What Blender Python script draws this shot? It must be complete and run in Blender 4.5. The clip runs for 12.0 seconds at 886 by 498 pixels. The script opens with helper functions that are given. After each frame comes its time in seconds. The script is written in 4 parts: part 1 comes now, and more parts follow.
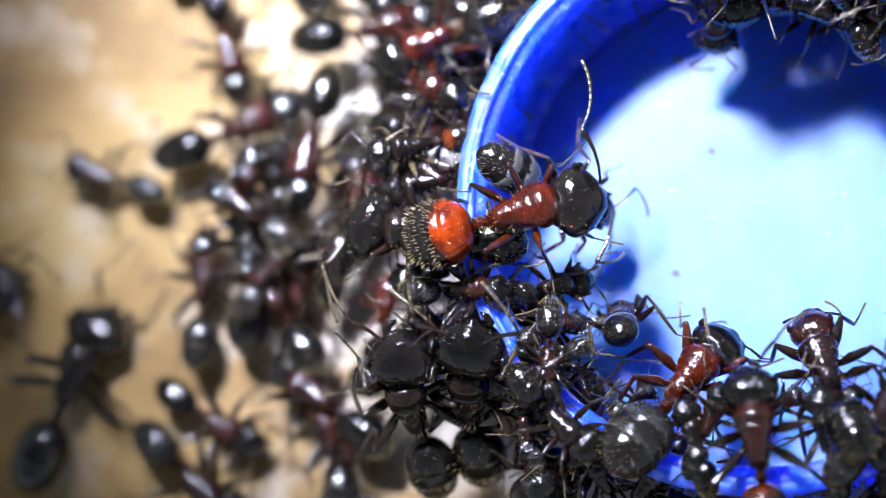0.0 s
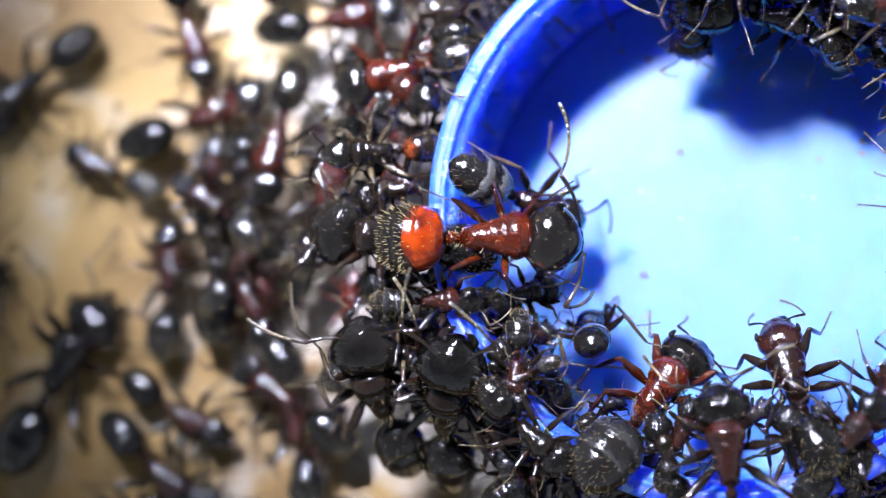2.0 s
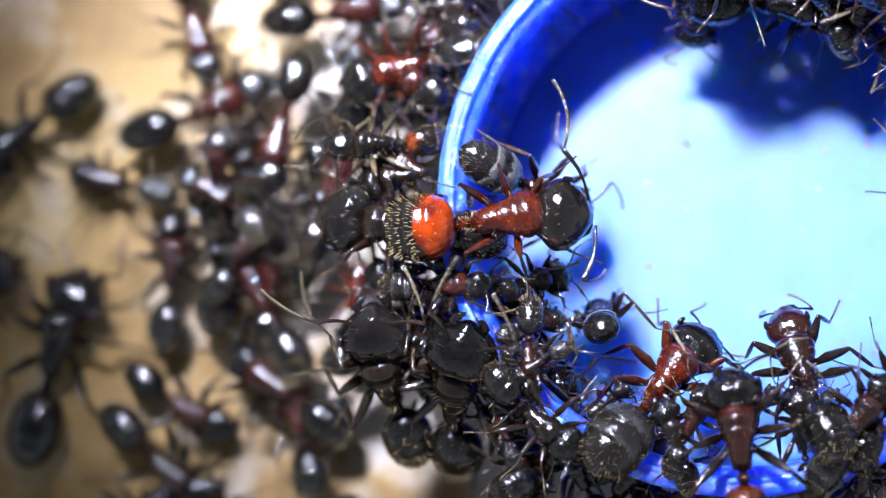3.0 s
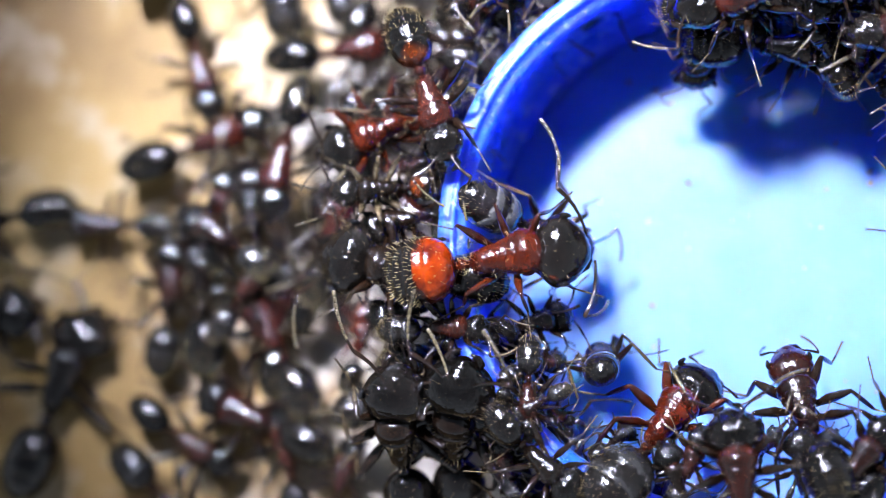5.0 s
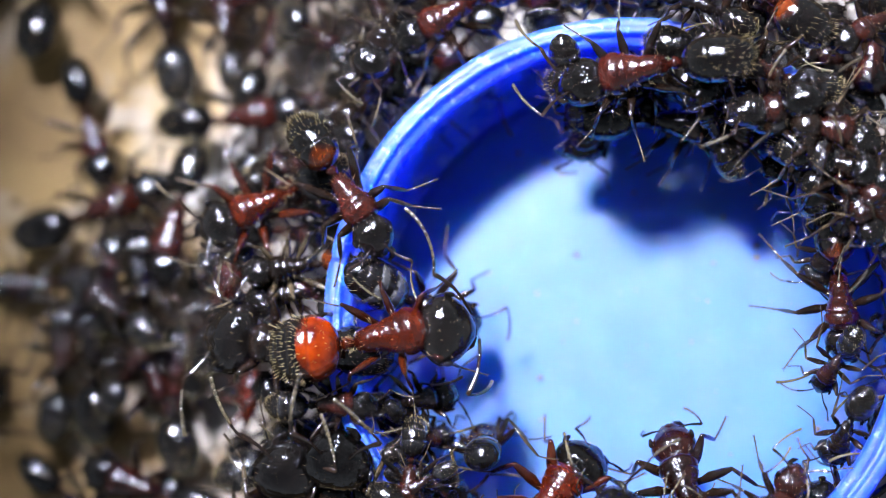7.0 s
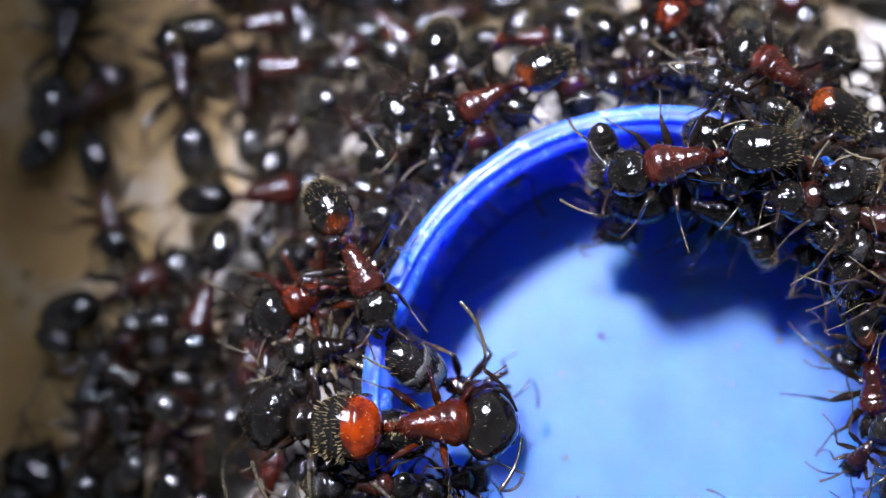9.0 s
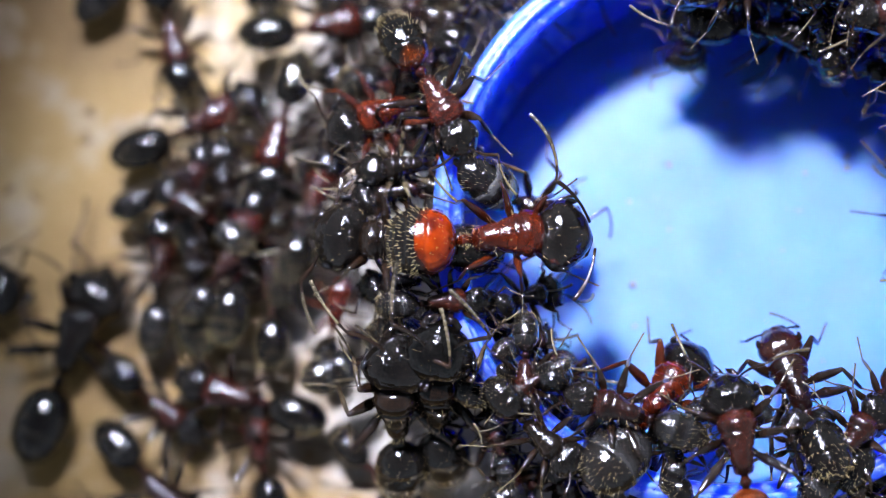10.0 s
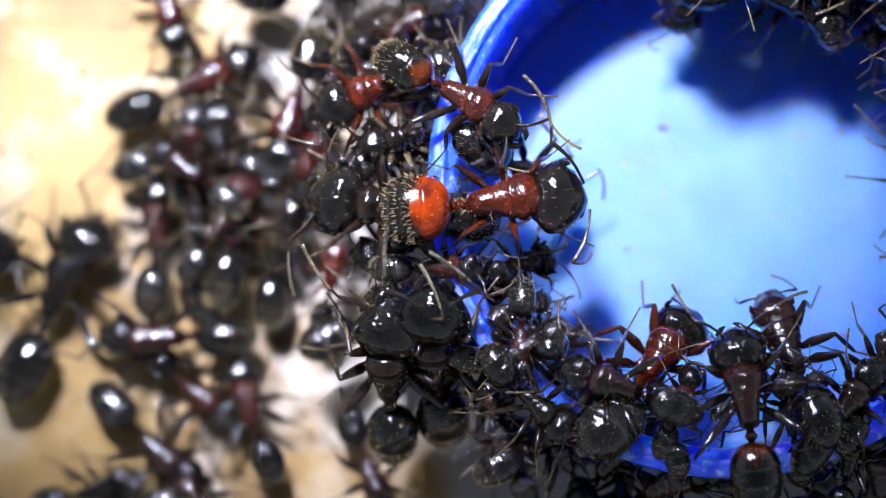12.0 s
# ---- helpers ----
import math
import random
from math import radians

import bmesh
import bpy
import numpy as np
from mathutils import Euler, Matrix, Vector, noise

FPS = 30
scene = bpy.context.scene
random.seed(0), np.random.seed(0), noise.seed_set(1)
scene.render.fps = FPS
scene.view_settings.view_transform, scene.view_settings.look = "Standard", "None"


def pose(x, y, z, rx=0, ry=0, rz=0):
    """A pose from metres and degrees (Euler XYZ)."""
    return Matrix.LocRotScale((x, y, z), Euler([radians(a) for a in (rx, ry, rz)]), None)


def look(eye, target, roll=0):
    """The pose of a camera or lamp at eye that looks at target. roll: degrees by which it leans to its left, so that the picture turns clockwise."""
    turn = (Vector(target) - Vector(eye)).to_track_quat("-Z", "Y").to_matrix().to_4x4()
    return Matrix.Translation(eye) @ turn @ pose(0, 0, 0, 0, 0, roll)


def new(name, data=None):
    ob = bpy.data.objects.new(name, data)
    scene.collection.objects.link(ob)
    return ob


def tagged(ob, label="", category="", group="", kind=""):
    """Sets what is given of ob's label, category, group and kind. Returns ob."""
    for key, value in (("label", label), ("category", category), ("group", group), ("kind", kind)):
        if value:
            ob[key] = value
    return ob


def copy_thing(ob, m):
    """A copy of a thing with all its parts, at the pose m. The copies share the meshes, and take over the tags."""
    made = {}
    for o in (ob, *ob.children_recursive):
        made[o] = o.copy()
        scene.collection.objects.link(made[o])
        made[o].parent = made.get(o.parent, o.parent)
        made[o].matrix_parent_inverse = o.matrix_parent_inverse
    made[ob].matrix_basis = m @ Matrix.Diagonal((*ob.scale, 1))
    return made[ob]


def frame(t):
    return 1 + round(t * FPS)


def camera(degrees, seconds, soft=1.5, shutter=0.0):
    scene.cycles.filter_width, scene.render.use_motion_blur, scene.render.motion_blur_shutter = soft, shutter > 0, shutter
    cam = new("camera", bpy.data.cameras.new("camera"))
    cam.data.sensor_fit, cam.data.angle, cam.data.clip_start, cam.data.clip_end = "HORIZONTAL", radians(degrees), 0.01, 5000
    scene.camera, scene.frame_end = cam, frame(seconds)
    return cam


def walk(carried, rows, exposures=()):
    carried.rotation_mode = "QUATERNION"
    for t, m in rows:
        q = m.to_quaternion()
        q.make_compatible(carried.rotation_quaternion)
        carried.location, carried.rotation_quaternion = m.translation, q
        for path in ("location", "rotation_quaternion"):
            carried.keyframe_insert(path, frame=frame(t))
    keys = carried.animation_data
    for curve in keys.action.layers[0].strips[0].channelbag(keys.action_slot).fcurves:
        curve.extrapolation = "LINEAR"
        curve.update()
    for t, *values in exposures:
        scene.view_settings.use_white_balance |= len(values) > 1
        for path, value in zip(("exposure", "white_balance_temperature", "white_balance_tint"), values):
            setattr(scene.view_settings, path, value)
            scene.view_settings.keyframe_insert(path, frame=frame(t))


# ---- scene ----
cam = camera(24.5, 12.0, 0.6)
cam.data.dof.use_dof = True
cam.data.dof.focus_distance = 0.0985
cam.data.dof.aperture_fstop = 18.5
walk(cam, [
    (0, pose(0.00578, -0.02066, 0.10881, 10.53, 12.30, 0)),
    (0.5, pose(0.00767, -0.02072, 0.10840, 10.16, 12.94, 0)),
    (0.7, pose(0.00744, -0.02065, 0.10847, 9.53, 12.86, -0.01)),
    (1, pose(0.00677, -0.02008, 0.10874, 9.21, 12.53, 0)),
    (1.2, pose(0.00652, -0.01923, 0.10894, 9.45, 12.18, 0.00)),
    (1.5, pose(0.00615, -0.01702, 0.10938, 8.19, 11.67, 0)),
    (1.8, pose(0.00512, -0.01407, 0.11007, 7.27, 10.44, 0.01)),
    (2, pose(0.00396, -0.01318, 0.11033, 6.48, 10.29, 0)),
    (2.5, pose(0.00126, -0.01619, 0.11039, 7.29, 9.23, 0)),
    (2.7, pose(0.00131, -0.01609, 0.11040, 7.59, 9.15, -0.00)),
    (4.3, pose(0.00309, -0.01273, 0.11053, 6.27, 9.62, -0.01)),
    (4.5, pose(0.00314, -0.01263, 0.11053, 6.09, 9.75, 0)),
    (4.8, pose(0.00307, -0.01405, 0.11040, 7.77, 10.06, -0.00)),
    (5, pose(0.00303, -0.01482, 0.11029, 8.21, 10.03, 0)),
    (5.2, pose(0.00310, -0.01480, 0.11026, 8.64, 9.71, 0.00)),
    (5.5, pose(0.00344, -0.01476, 0.11023, 8.27, 9.89, 0)),
    (5.8, pose(0.00397, -0.01486, 0.11010, 8.52, 9.99, 0.00)),
    (6, pose(0.00433, -0.01492, 0.11005, 8.49, 10.27, 0)),
    (6.2, pose(0.00465, -0.01415, 0.11010, 8.16, 10.12, -0.00)),
    (6.5, pose(0.00545, -0.01208, 0.11022, 7.69, 10.17, 0)),
    (6.7, pose(0.00605, -0.01152, 0.11026, 8.18, 9.49, 0)),
    (8.3, pose(-0.00285, -0.00772, 0.11206, 7.40, 4.47, 0)),
    (8.5, pose(-0.00308, -0.00740, 0.11226, 8.35, 4.25, 0)),
    (9, pose(-0.00362, -0.00887, 0.11222, 9.22, 3.97, 0)),
    (9.5, pose(-0.00538, -0.01086, 0.11194, 8.44, 3.70, 0)),
    (9.7, pose(-0.00604, -0.01312, 0.11162, 8.17, 3.41, -0.00)),
    (10, pose(-0.00678, -0.01637, 0.11122, 8.41, 4.23, 0)),
    (10.2, pose(-0.00712, -0.01723, 0.11114, 8.59, 3.84, -0.00)),
    (10.5, pose(-0.00733, -0.01747, 0.11112, 7.61, 3.98, 0)),
    (10.7, pose(-0.00718, -0.01693, 0.11119, 6.77, 3.87, 0.00)),
    (11, pose(-0.00689, -0.01553, 0.11138, 6.34, 3.52, 0)),
    (11.2, pose(-0.00691, -0.01514, 0.11144, 6.08, 3.24, -0.00)),
    (11.5, pose(-0.00697, -0.01503, 0.11146, 6.09, 3.79, 0)),
    (11.7, pose(-0.00699, -0.01504, 0.11145, 6.69, 3.27, -0.00)),
    (12, pose(-0.00701, -0.01508, 0.11143, 6.68, 3.94, 0)),
], [(0, 0.0), (2.7, 0.09), (5.5, 0.05), (6.5, -0.17), (8.4, -0.75), (9.2, -0.6), (10.0, -0.35), (11.5, -0.3), (12, -0.15)])

# ---- light ----
world = bpy.data.worlds.new("world")
scene.world = world
world.use_nodes = True
# a dim room, paler round its sides than overhead
room = world.node_tree
room_coord = room.nodes.new("ShaderNodeTexCoord")
room_axes = room.nodes.new("ShaderNodeSeparateXYZ")
room_tone = room.nodes.new("ShaderNodeValToRGB")
room_tone.color_ramp.elements[0].position, room_tone.color_ramp.elements[0].color = 0.0, (0.52, 0.57, 0.66, 1)
room_tone.color_ramp.elements[1].position, room_tone.color_ramp.elements[1].color = 0.95, (0.085, 0.098, 0.13, 1)
room.links.new(room_coord.outputs["Generated"], room_axes.inputs[0])
room.links.new(room_axes.outputs[2], room_tone.inputs["Fac"])
room.links.new(room_tone.outputs["Color"], room.nodes["Background"].inputs[0])
room.nodes["Background"].inputs[1].default_value = 1.0

# an added, unseen lamp on a made-up arm gives the moving torch beam: its glowing lens sits deep in a dark tube, and the
# head turns
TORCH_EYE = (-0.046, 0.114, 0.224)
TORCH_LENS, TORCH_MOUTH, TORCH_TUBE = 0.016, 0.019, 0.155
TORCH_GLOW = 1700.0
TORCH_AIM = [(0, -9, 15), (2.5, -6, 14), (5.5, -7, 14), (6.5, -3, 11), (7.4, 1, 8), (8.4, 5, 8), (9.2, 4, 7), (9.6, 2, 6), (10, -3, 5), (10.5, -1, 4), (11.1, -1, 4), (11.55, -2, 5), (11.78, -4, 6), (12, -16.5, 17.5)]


# ---- materials ----
def mat(name, rough=0.5, spec=0.5, coat=0.0):
    m = bpy.data.materials.new(name)
    m.use_nodes = True
    b = m.node_tree.nodes["Principled BSDF"]
    b.inputs["Roughness"].default_value = rough
    b.inputs["Specular IOR Level"].default_value = spec
    b.inputs["Coat Weight"].default_value = coat
    return m, m.node_tree, b


def coord(nt, scale=1.0):
    tc = nt.nodes.new("ShaderNodeTexCoord")
    mp = nt.nodes.new("ShaderNodeMapping")
    mp.inputs["Scale"].default_value = (scale, scale, scale)
    nt.links.new(tc.outputs["Object"], mp.inputs["Vector"])
    return mp.outputs["Vector"]


def noise_tex(nt, vec, scale, detail=4.0, rough=0.55):
    n = nt.nodes.new("ShaderNodeTexNoise")
    n.inputs["Scale"].default_value = scale
    n.inputs["Detail"].default_value = detail
    n.inputs["Roughness"].default_value = rough
    nt.links.new(vec, n.inputs["Vector"])
    return n.outputs["Fac"]


def ramp(nt, fac, stops):
    r = nt.nodes.new("ShaderNodeValToRGB")
    els = r.color_ramp.elements
    while len(els) < len(stops):
        els.new(0.5)
    for e, (p, c) in zip(els, stops):
        e.position = p
        e.color = (*c, 1)
    nt.links.new(fac, r.inputs["Fac"])
    return r.outputs["Color"]


def bump(nt, b, height, strength, dist):
    n = nt.nodes.new("ShaderNodeBump")
    n.inputs["Strength"].default_value = strength
    n.inputs["Distance"].default_value = dist
    nt.links.new(height, n.inputs["Height"])
    nt.links.new(n.outputs["Normal"], b.inputs["Normal"])


def chitin(name, dark, light, rough=0.4, grain=0.35, coat=0.0, spec=0.85, bands=None, dents=36.0):
    """Horny skin: satin with a thin gloss, pitted at two sizes."""
    m, nt, b = mat(name, rough, spec, coat)
    b.inputs["Coat Roughness"].default_value = 0.14
    v = coord(nt)
    colour = ramp(nt, noise_tex(nt, v, 900, 3), [(0.3, dark), (0.7, light)])
    if bands:
        # hue along the body, with a ragged border
        sep = nt.nodes.new("ShaderNodeSeparateXYZ")
        nt.links.new(v, sep.inputs[0])
        rag = nt.nodes.new("ShaderNodeMath")
        rag.operation = "MULTIPLY_ADD"
        nt.links.new(noise_tex(nt, v, 3000, 3), rag.inputs[0])
        rag.inputs[1].default_value = 0.0006
        # flanks darken away from the middle: the glow's falloff put into the colour
        side = nt.nodes.new("ShaderNodeMath")
        side.operation = "ABSOLUTE"
        nt.links.new(sep.outputs[1], side.inputs[0])
        bow = nt.nodes.new("ShaderNodeMath")
        bow.operation = "MULTIPLY_ADD"
        nt.links.new(side.outputs[0], bow.inputs[0])
        bow.inputs[1].default_value = -bands[2] if len(bands) > 2 else 0.0
        nt.links.new(sep.outputs[0], bow.inputs[2])
        nt.links.new(bow.outputs[0], rag.inputs[2])
        span = nt.nodes.new("ShaderNodeMapRange")
        span.inputs[1].default_value, span.inputs[2].default_value = 0.0003, -0.0035
        nt.links.new(rag.outputs[0], span.inputs[0])
        along = ramp(nt, span.outputs[0], [(p, (f, f, f)) for p, f in bands[1]])
        mix = nt.nodes.new("ShaderNodeMix")
        mix.data_type = "RGBA"
        nt.links.new(along, mix.inputs["Factor"])
        nt.links.new(colour, mix.inputs[6])
        mix.inputs[7].default_value = (*bands[0], 1)
        colour = mix.outputs[2]
    # each ant a little lighter or darker
    info = nt.nodes.new("ShaderNodeObjectInfo")
    tone = nt.nodes.new("ShaderNodeMapRange")
    tone.inputs[3].default_value, tone.inputs[4].default_value = 0.55, 1.35
    nt.links.new(info.outputs["Random"], tone.inputs[0])
    vary = nt.nodes.new("ShaderNodeVectorMath")
    vary.operation = "SCALE"
    nt.links.new(colour, vary.inputs[0])
    nt.links.new(tone.outputs[0], vary.inputs["Scale"])
    nt.links.new(vary.outputs[0], b.inputs["Base Color"])
    rr = nt.nodes.new("ShaderNodeMapRange")
    rr.inputs[1].default_value, rr.inputs[2].default_value = 0.3, 0.7
    rr.inputs[3].default_value, rr.inputs[4].default_value = rough * 0.55, rough * 1.0
    nt.links.new(noise_tex(nt, v, 5000, 3), rr.inputs[0])
    nt.links.new(rr.outputs[0], b.inputs["Roughness"])
    # broad dents and fine pits, in micrometres
    pits = nt.nodes.new("ShaderNodeMath")
    pits.operation = "MULTIPLY"
    nt.links.new(noise_tex(nt, v, 5200, 1, 0.5), pits.inputs[0])
    pits.inputs[1].default_value = 18.0 * grain
    add = nt.nodes.new("ShaderNodeMath")
    add.operation = "MULTIPLY_ADD"
    nt.links.new(noise_tex(nt, v, 2400, 2), add.inputs[0])
    add.inputs[1].default_value = dents
    nt.links.new(pits.outputs[0], add.inputs[2])
    bump(nt, b, add.outputs[0], 1.0, 0.000001)
    return m


BLACK = chitin("black_chitin", (0.0018, 0.0015, 0.0012), (0.0056, 0.0044, 0.0035), 0.13, 1.0, spec=0.6)
FACE = chitin("wrinkled_black_chitin", (0.0016, 0.0013, 0.0011), (0.0050, 0.0039, 0.0031), 0.14, 0.9, spec=0.6, dents=95.0)
BROWN = chitin("dark_brown_chitin", (0.0030, 0.0019, 0.0014), (0.0090, 0.0048, 0.0026), 0.20, 1.2, spec=0.6)
RED = chitin("red_chitin", (0.016, 0.0015, 0.0004), (0.060, 0.0070, 0.0009), 0.27, 1.8, spec=0.55)
REDBROWN = chitin("red_brown_chitin", (0.008, 0.0015, 0.0010), (0.036, 0.0052, 0.0022), 0.28, 1.6, spec=0.7)
DARKRED = chitin("dark_red_chitin", (0.005, 0.0014, 0.0008), (0.024, 0.0045, 0.0020), 0.27, 1.6, spec=0.7)
ORANGE = chitin("orange_chitin", (0.045, 0.0030, 0.0003), (0.195, 0.022, 0.0007), 0.17, 1.8, spec=0.55,
                bands=((0.004, 0.002, 0.0015), [(0.0, 0.75), (0.10, 0.2), (0.22, 0.0), (0.38, 0.12), (0.52, 1.0)], 0.5))
AMBER = chitin("amber_chitin", (0.030, 0.005, 0.0008), (0.150, 0.026, 0.002), 0.16, 0.8,
               bands=((0.003, 0.002, 0.0015), [(0.0, 0.5), (0.08, 0.1), (0.2, 0.1), (0.34, 1.0)], 0.6))
SILKY = chitin("silky_black_chitin", (0.0024, 0.0021, 0.0018), (0.008, 0.0062, 0.005), 0.17, 1.4, spec=0.6,
               bands=((0.022, 0.0215, 0.021), [(0.10, 0.0), (0.30, 0.8), (0.36, 0.0), (0.48, 0.0), (0.60, 0.7), (0.64, 0.0)]))
BANDED = chitin("banded_black_chitin", (0.0015, 0.0015, 0.0014), (0.005, 0.004, 0.004), 0.2, 1.1,
                bands=((0.075, 0.074, 0.072), [(0.12, 0.0), (0.32, 0.9), (0.37, 0.0), (0.47, 0.0), (0.60, 0.8), (0.64, 0.0)]))
LEGRED = chitin("leg_red_chitin", (0.012, 0.002, 0.001), (0.050, 0.009, 0.002), 0.18, 0.6)
LEGDARK = chitin("leg_dark_chitin", (0.003, 0.002, 0.0015), (0.014, 0.0065, 0.003), 0.18, 0.6)
TARSUS = chitin("pale_tarsus", (0.015, 0.0105, 0.005), (0.105, 0.078, 0.042), 0.2, 1.0)
SHIN = chitin("tan_shin", (0.008, 0.005, 0.0025), (0.052, 0.036, 0.018), 0.18, 1.0)
HAIR = chitin("golden_bristle", (0.25, 0.19, 0.08), (0.45, 0.36, 0.18), 0.3, 0.1)
EYE = chitin("eye_black", (0.003, 0.003, 0.004), (0.008, 0.008, 0.009), 0.22, 0.6)


def plastic(name, a, b_, rough, trans=0.0, relief=0.45, reach=(0.0003, 0.0012, 0.006), scuffs_sheen=0.6, stain=None):
    m, nt, b = mat(name, rough, 0.5, 0.0)
    v = coord(nt)
    hue = ramp(nt, noise_tex(nt, v, 220, 4), [(0.3, a), (0.7, b_)])
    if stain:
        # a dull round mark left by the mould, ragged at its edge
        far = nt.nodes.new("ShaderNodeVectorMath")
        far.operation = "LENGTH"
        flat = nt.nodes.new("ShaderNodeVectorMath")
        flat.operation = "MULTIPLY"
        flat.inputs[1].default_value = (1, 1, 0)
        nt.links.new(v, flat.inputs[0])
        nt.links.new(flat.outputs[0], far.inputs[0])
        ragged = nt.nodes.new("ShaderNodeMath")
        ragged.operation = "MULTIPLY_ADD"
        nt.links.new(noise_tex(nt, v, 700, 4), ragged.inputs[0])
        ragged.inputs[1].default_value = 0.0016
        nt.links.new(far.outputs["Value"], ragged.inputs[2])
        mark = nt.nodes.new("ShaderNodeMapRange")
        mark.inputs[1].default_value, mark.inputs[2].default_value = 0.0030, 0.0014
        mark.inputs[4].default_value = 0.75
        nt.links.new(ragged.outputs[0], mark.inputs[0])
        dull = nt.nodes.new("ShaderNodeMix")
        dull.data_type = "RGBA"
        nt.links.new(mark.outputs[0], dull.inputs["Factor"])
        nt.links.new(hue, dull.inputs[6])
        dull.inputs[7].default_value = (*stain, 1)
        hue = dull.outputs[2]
    # pale scuffs and nicks; on the rim their pale blue also paints in its sheen
    scuff_sheen = nt.nodes.new("ShaderNodeMix")
    scuff_sheen.data_type = "RGBA"
    nt.links.new(ramp(nt, noise_tex(nt, v, 1300, 7, 0.7), [(0.56, (0, 0, 0)), (0.66, (scuffs_sheen, scuffs_sheen, scuffs_sheen))]), scuff_sheen.inputs["Factor"])
    nt.links.new(hue, scuff_sheen.inputs[6])
    scuff_sheen.inputs[7].default_value = (0.30, 0.42, 0.88, 1)
    nt.links.new(scuff_sheen.outputs[2], b.inputs["Base Color"])
    worn = nt.nodes.new("ShaderNodeMapRange")
    worn.inputs[1].default_value, worn.inputs[2].default_value = 0.35, 0.65
    worn.inputs[3].default_value, worn.inputs[4].default_value = rough * (1 - 0.5 * min(1.0, scuffs_sheen)), rough * (1 + min(1.0, scuffs_sheen))
    nt.links.new(noise_tex(nt, v, 600, 5), worn.inputs[0])
    nt.links.new(worn.outputs[0], b.inputs["Roughness"])
    bump(nt, b, noise_tex(nt, v, 900, 8, 0.65), relief, 0.0002)
    b.inputs["Subsurface Weight"].default_value = trans
    b.inputs["Subsurface Radius"].default_value = reach
    b.inputs["Subsurface Scale"].default_value = 1.0
    return m


BLUE = plastic("blue_plastic", (0.018, 0.055, 0.72), (0.045, 0.12, 0.88), 0.32, 0.8, 0.3, (0.0004, 0.002, 0.012), scuffs_sheen=0.85)
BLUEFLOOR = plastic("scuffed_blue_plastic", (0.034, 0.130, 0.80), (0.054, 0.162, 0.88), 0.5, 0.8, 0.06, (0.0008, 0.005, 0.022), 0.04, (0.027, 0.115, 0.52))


def board_material():
    m, nt, b = mat("stained_board", 0.6, 0.35)
    v = coord(nt)
    base = ramp(nt, noise_tex(nt, v, 60, 5), [(0.30, (0.09, 0.046, 0.012)), (0.44, (0.19, 0.113, 0.033)), (0.58, (0.29, 0.188, 0.062)), (0.72, (0.36, 0.265, 0.12))])
    blot = ramp(nt, noise_tex(nt, v, 120, 4, 0.6), [(0.54, (0, 0, 0)), (0.70, (0.7, 0.7, 0.7))])
    mix = nt.nodes.new("ShaderNodeMix")
    mix.data_type = "RGBA"
    # pale dried residue spilt round the cap, ragged at its edge; its paleness also makes up for lamp light
    far = nt.nodes.new("ShaderNodeVectorMath")
    far.operation = "LENGTH"
    nt.links.new(v, far.inputs[0])
    edge = nt.nodes.new("ShaderNodeMath")
    edge.operation = "MULTIPLY_ADD"
    nt.links.new(noise_tex(nt, v, 170, 5, 0.6), edge.inputs[0])
    edge.inputs[1].default_value = 0.058
    nt.links.new(far.outputs["Value"], edge.inputs[2])
    spill_and_light = nt.nodes.new("ShaderNodeMapRange")
    spill_and_light.inputs[1].default_value, spill_and_light.inputs[2].default_value = 0.059, 0.049
    nt.links.new(edge.outputs[0], spill_and_light.inputs[0])
    both = nt.nodes.new("ShaderNodeMath")
    both.operation = "MAXIMUM"
    nt.links.new(blot, both.inputs[0])
    nt.links.new(spill_and_light.outputs[0], both.inputs[1])
    nt.links.new(both.outputs[0], mix.inputs["Factor"])
    nt.links.new(base, mix.inputs[6])
    mix.inputs[7].default_value = (0.36, 0.328, 0.28, 1)
    spots = ramp(nt, noise_tex(nt, v, 700, 2), [(0.27, (0.25, 0.18, 0.12)), (0.34, (1, 1, 1))])
    mul = nt.nodes.new("ShaderNodeMix")
    mul.data_type, mul.blend_type = "RGBA", "MULTIPLY"
    mul.inputs["Factor"].default_value = 1.0
    nt.links.new(mix.outputs[2], mul.inputs[6])
    nt.links.new(spots, mul.inputs[7])
    nt.links.new(mul.outputs[2], b.inputs["Base Color"])
    bump(nt, b, noise_tex(nt, v, 500, 6), 0.5, 0.0004)
    return m


BOARD = board_material()
METAL = chitin("torch_metal", (0.012, 0.012, 0.013), (0.022, 0.022, 0.024), 0.5, 0.2)
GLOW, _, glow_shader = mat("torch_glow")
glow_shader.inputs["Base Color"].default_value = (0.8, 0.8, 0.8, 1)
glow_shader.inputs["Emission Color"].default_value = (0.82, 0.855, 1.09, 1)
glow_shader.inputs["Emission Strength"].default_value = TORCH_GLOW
DIRT = chitin("dirt_crumb", (0.03, 0.02, 0.015), (0.12, 0.08, 0.05), 0.7, 0.5, 0.0)


# ---- mesh helpers ----
def mesh_of(name, bm, material):
    me = bpy.data.meshes.new(name)
    bmesh.ops.recalc_face_normals(bm, faces=bm.faces[:])
    bm.to_mesh(me)
    bm.free()
    for m in (material if isinstance(material, (list, tuple)) else [material]):
        me.materials.append(m)
    for p in me.polygons:
        p.use_smooth = True
    return me


def part(name, data, parent, m=None, label=""):
    ob = new(name, data)
    ob.parent = parent
    if m is not None:
        ob.matrix_basis = m
    if label:
        ob["label"] = label
    return ob


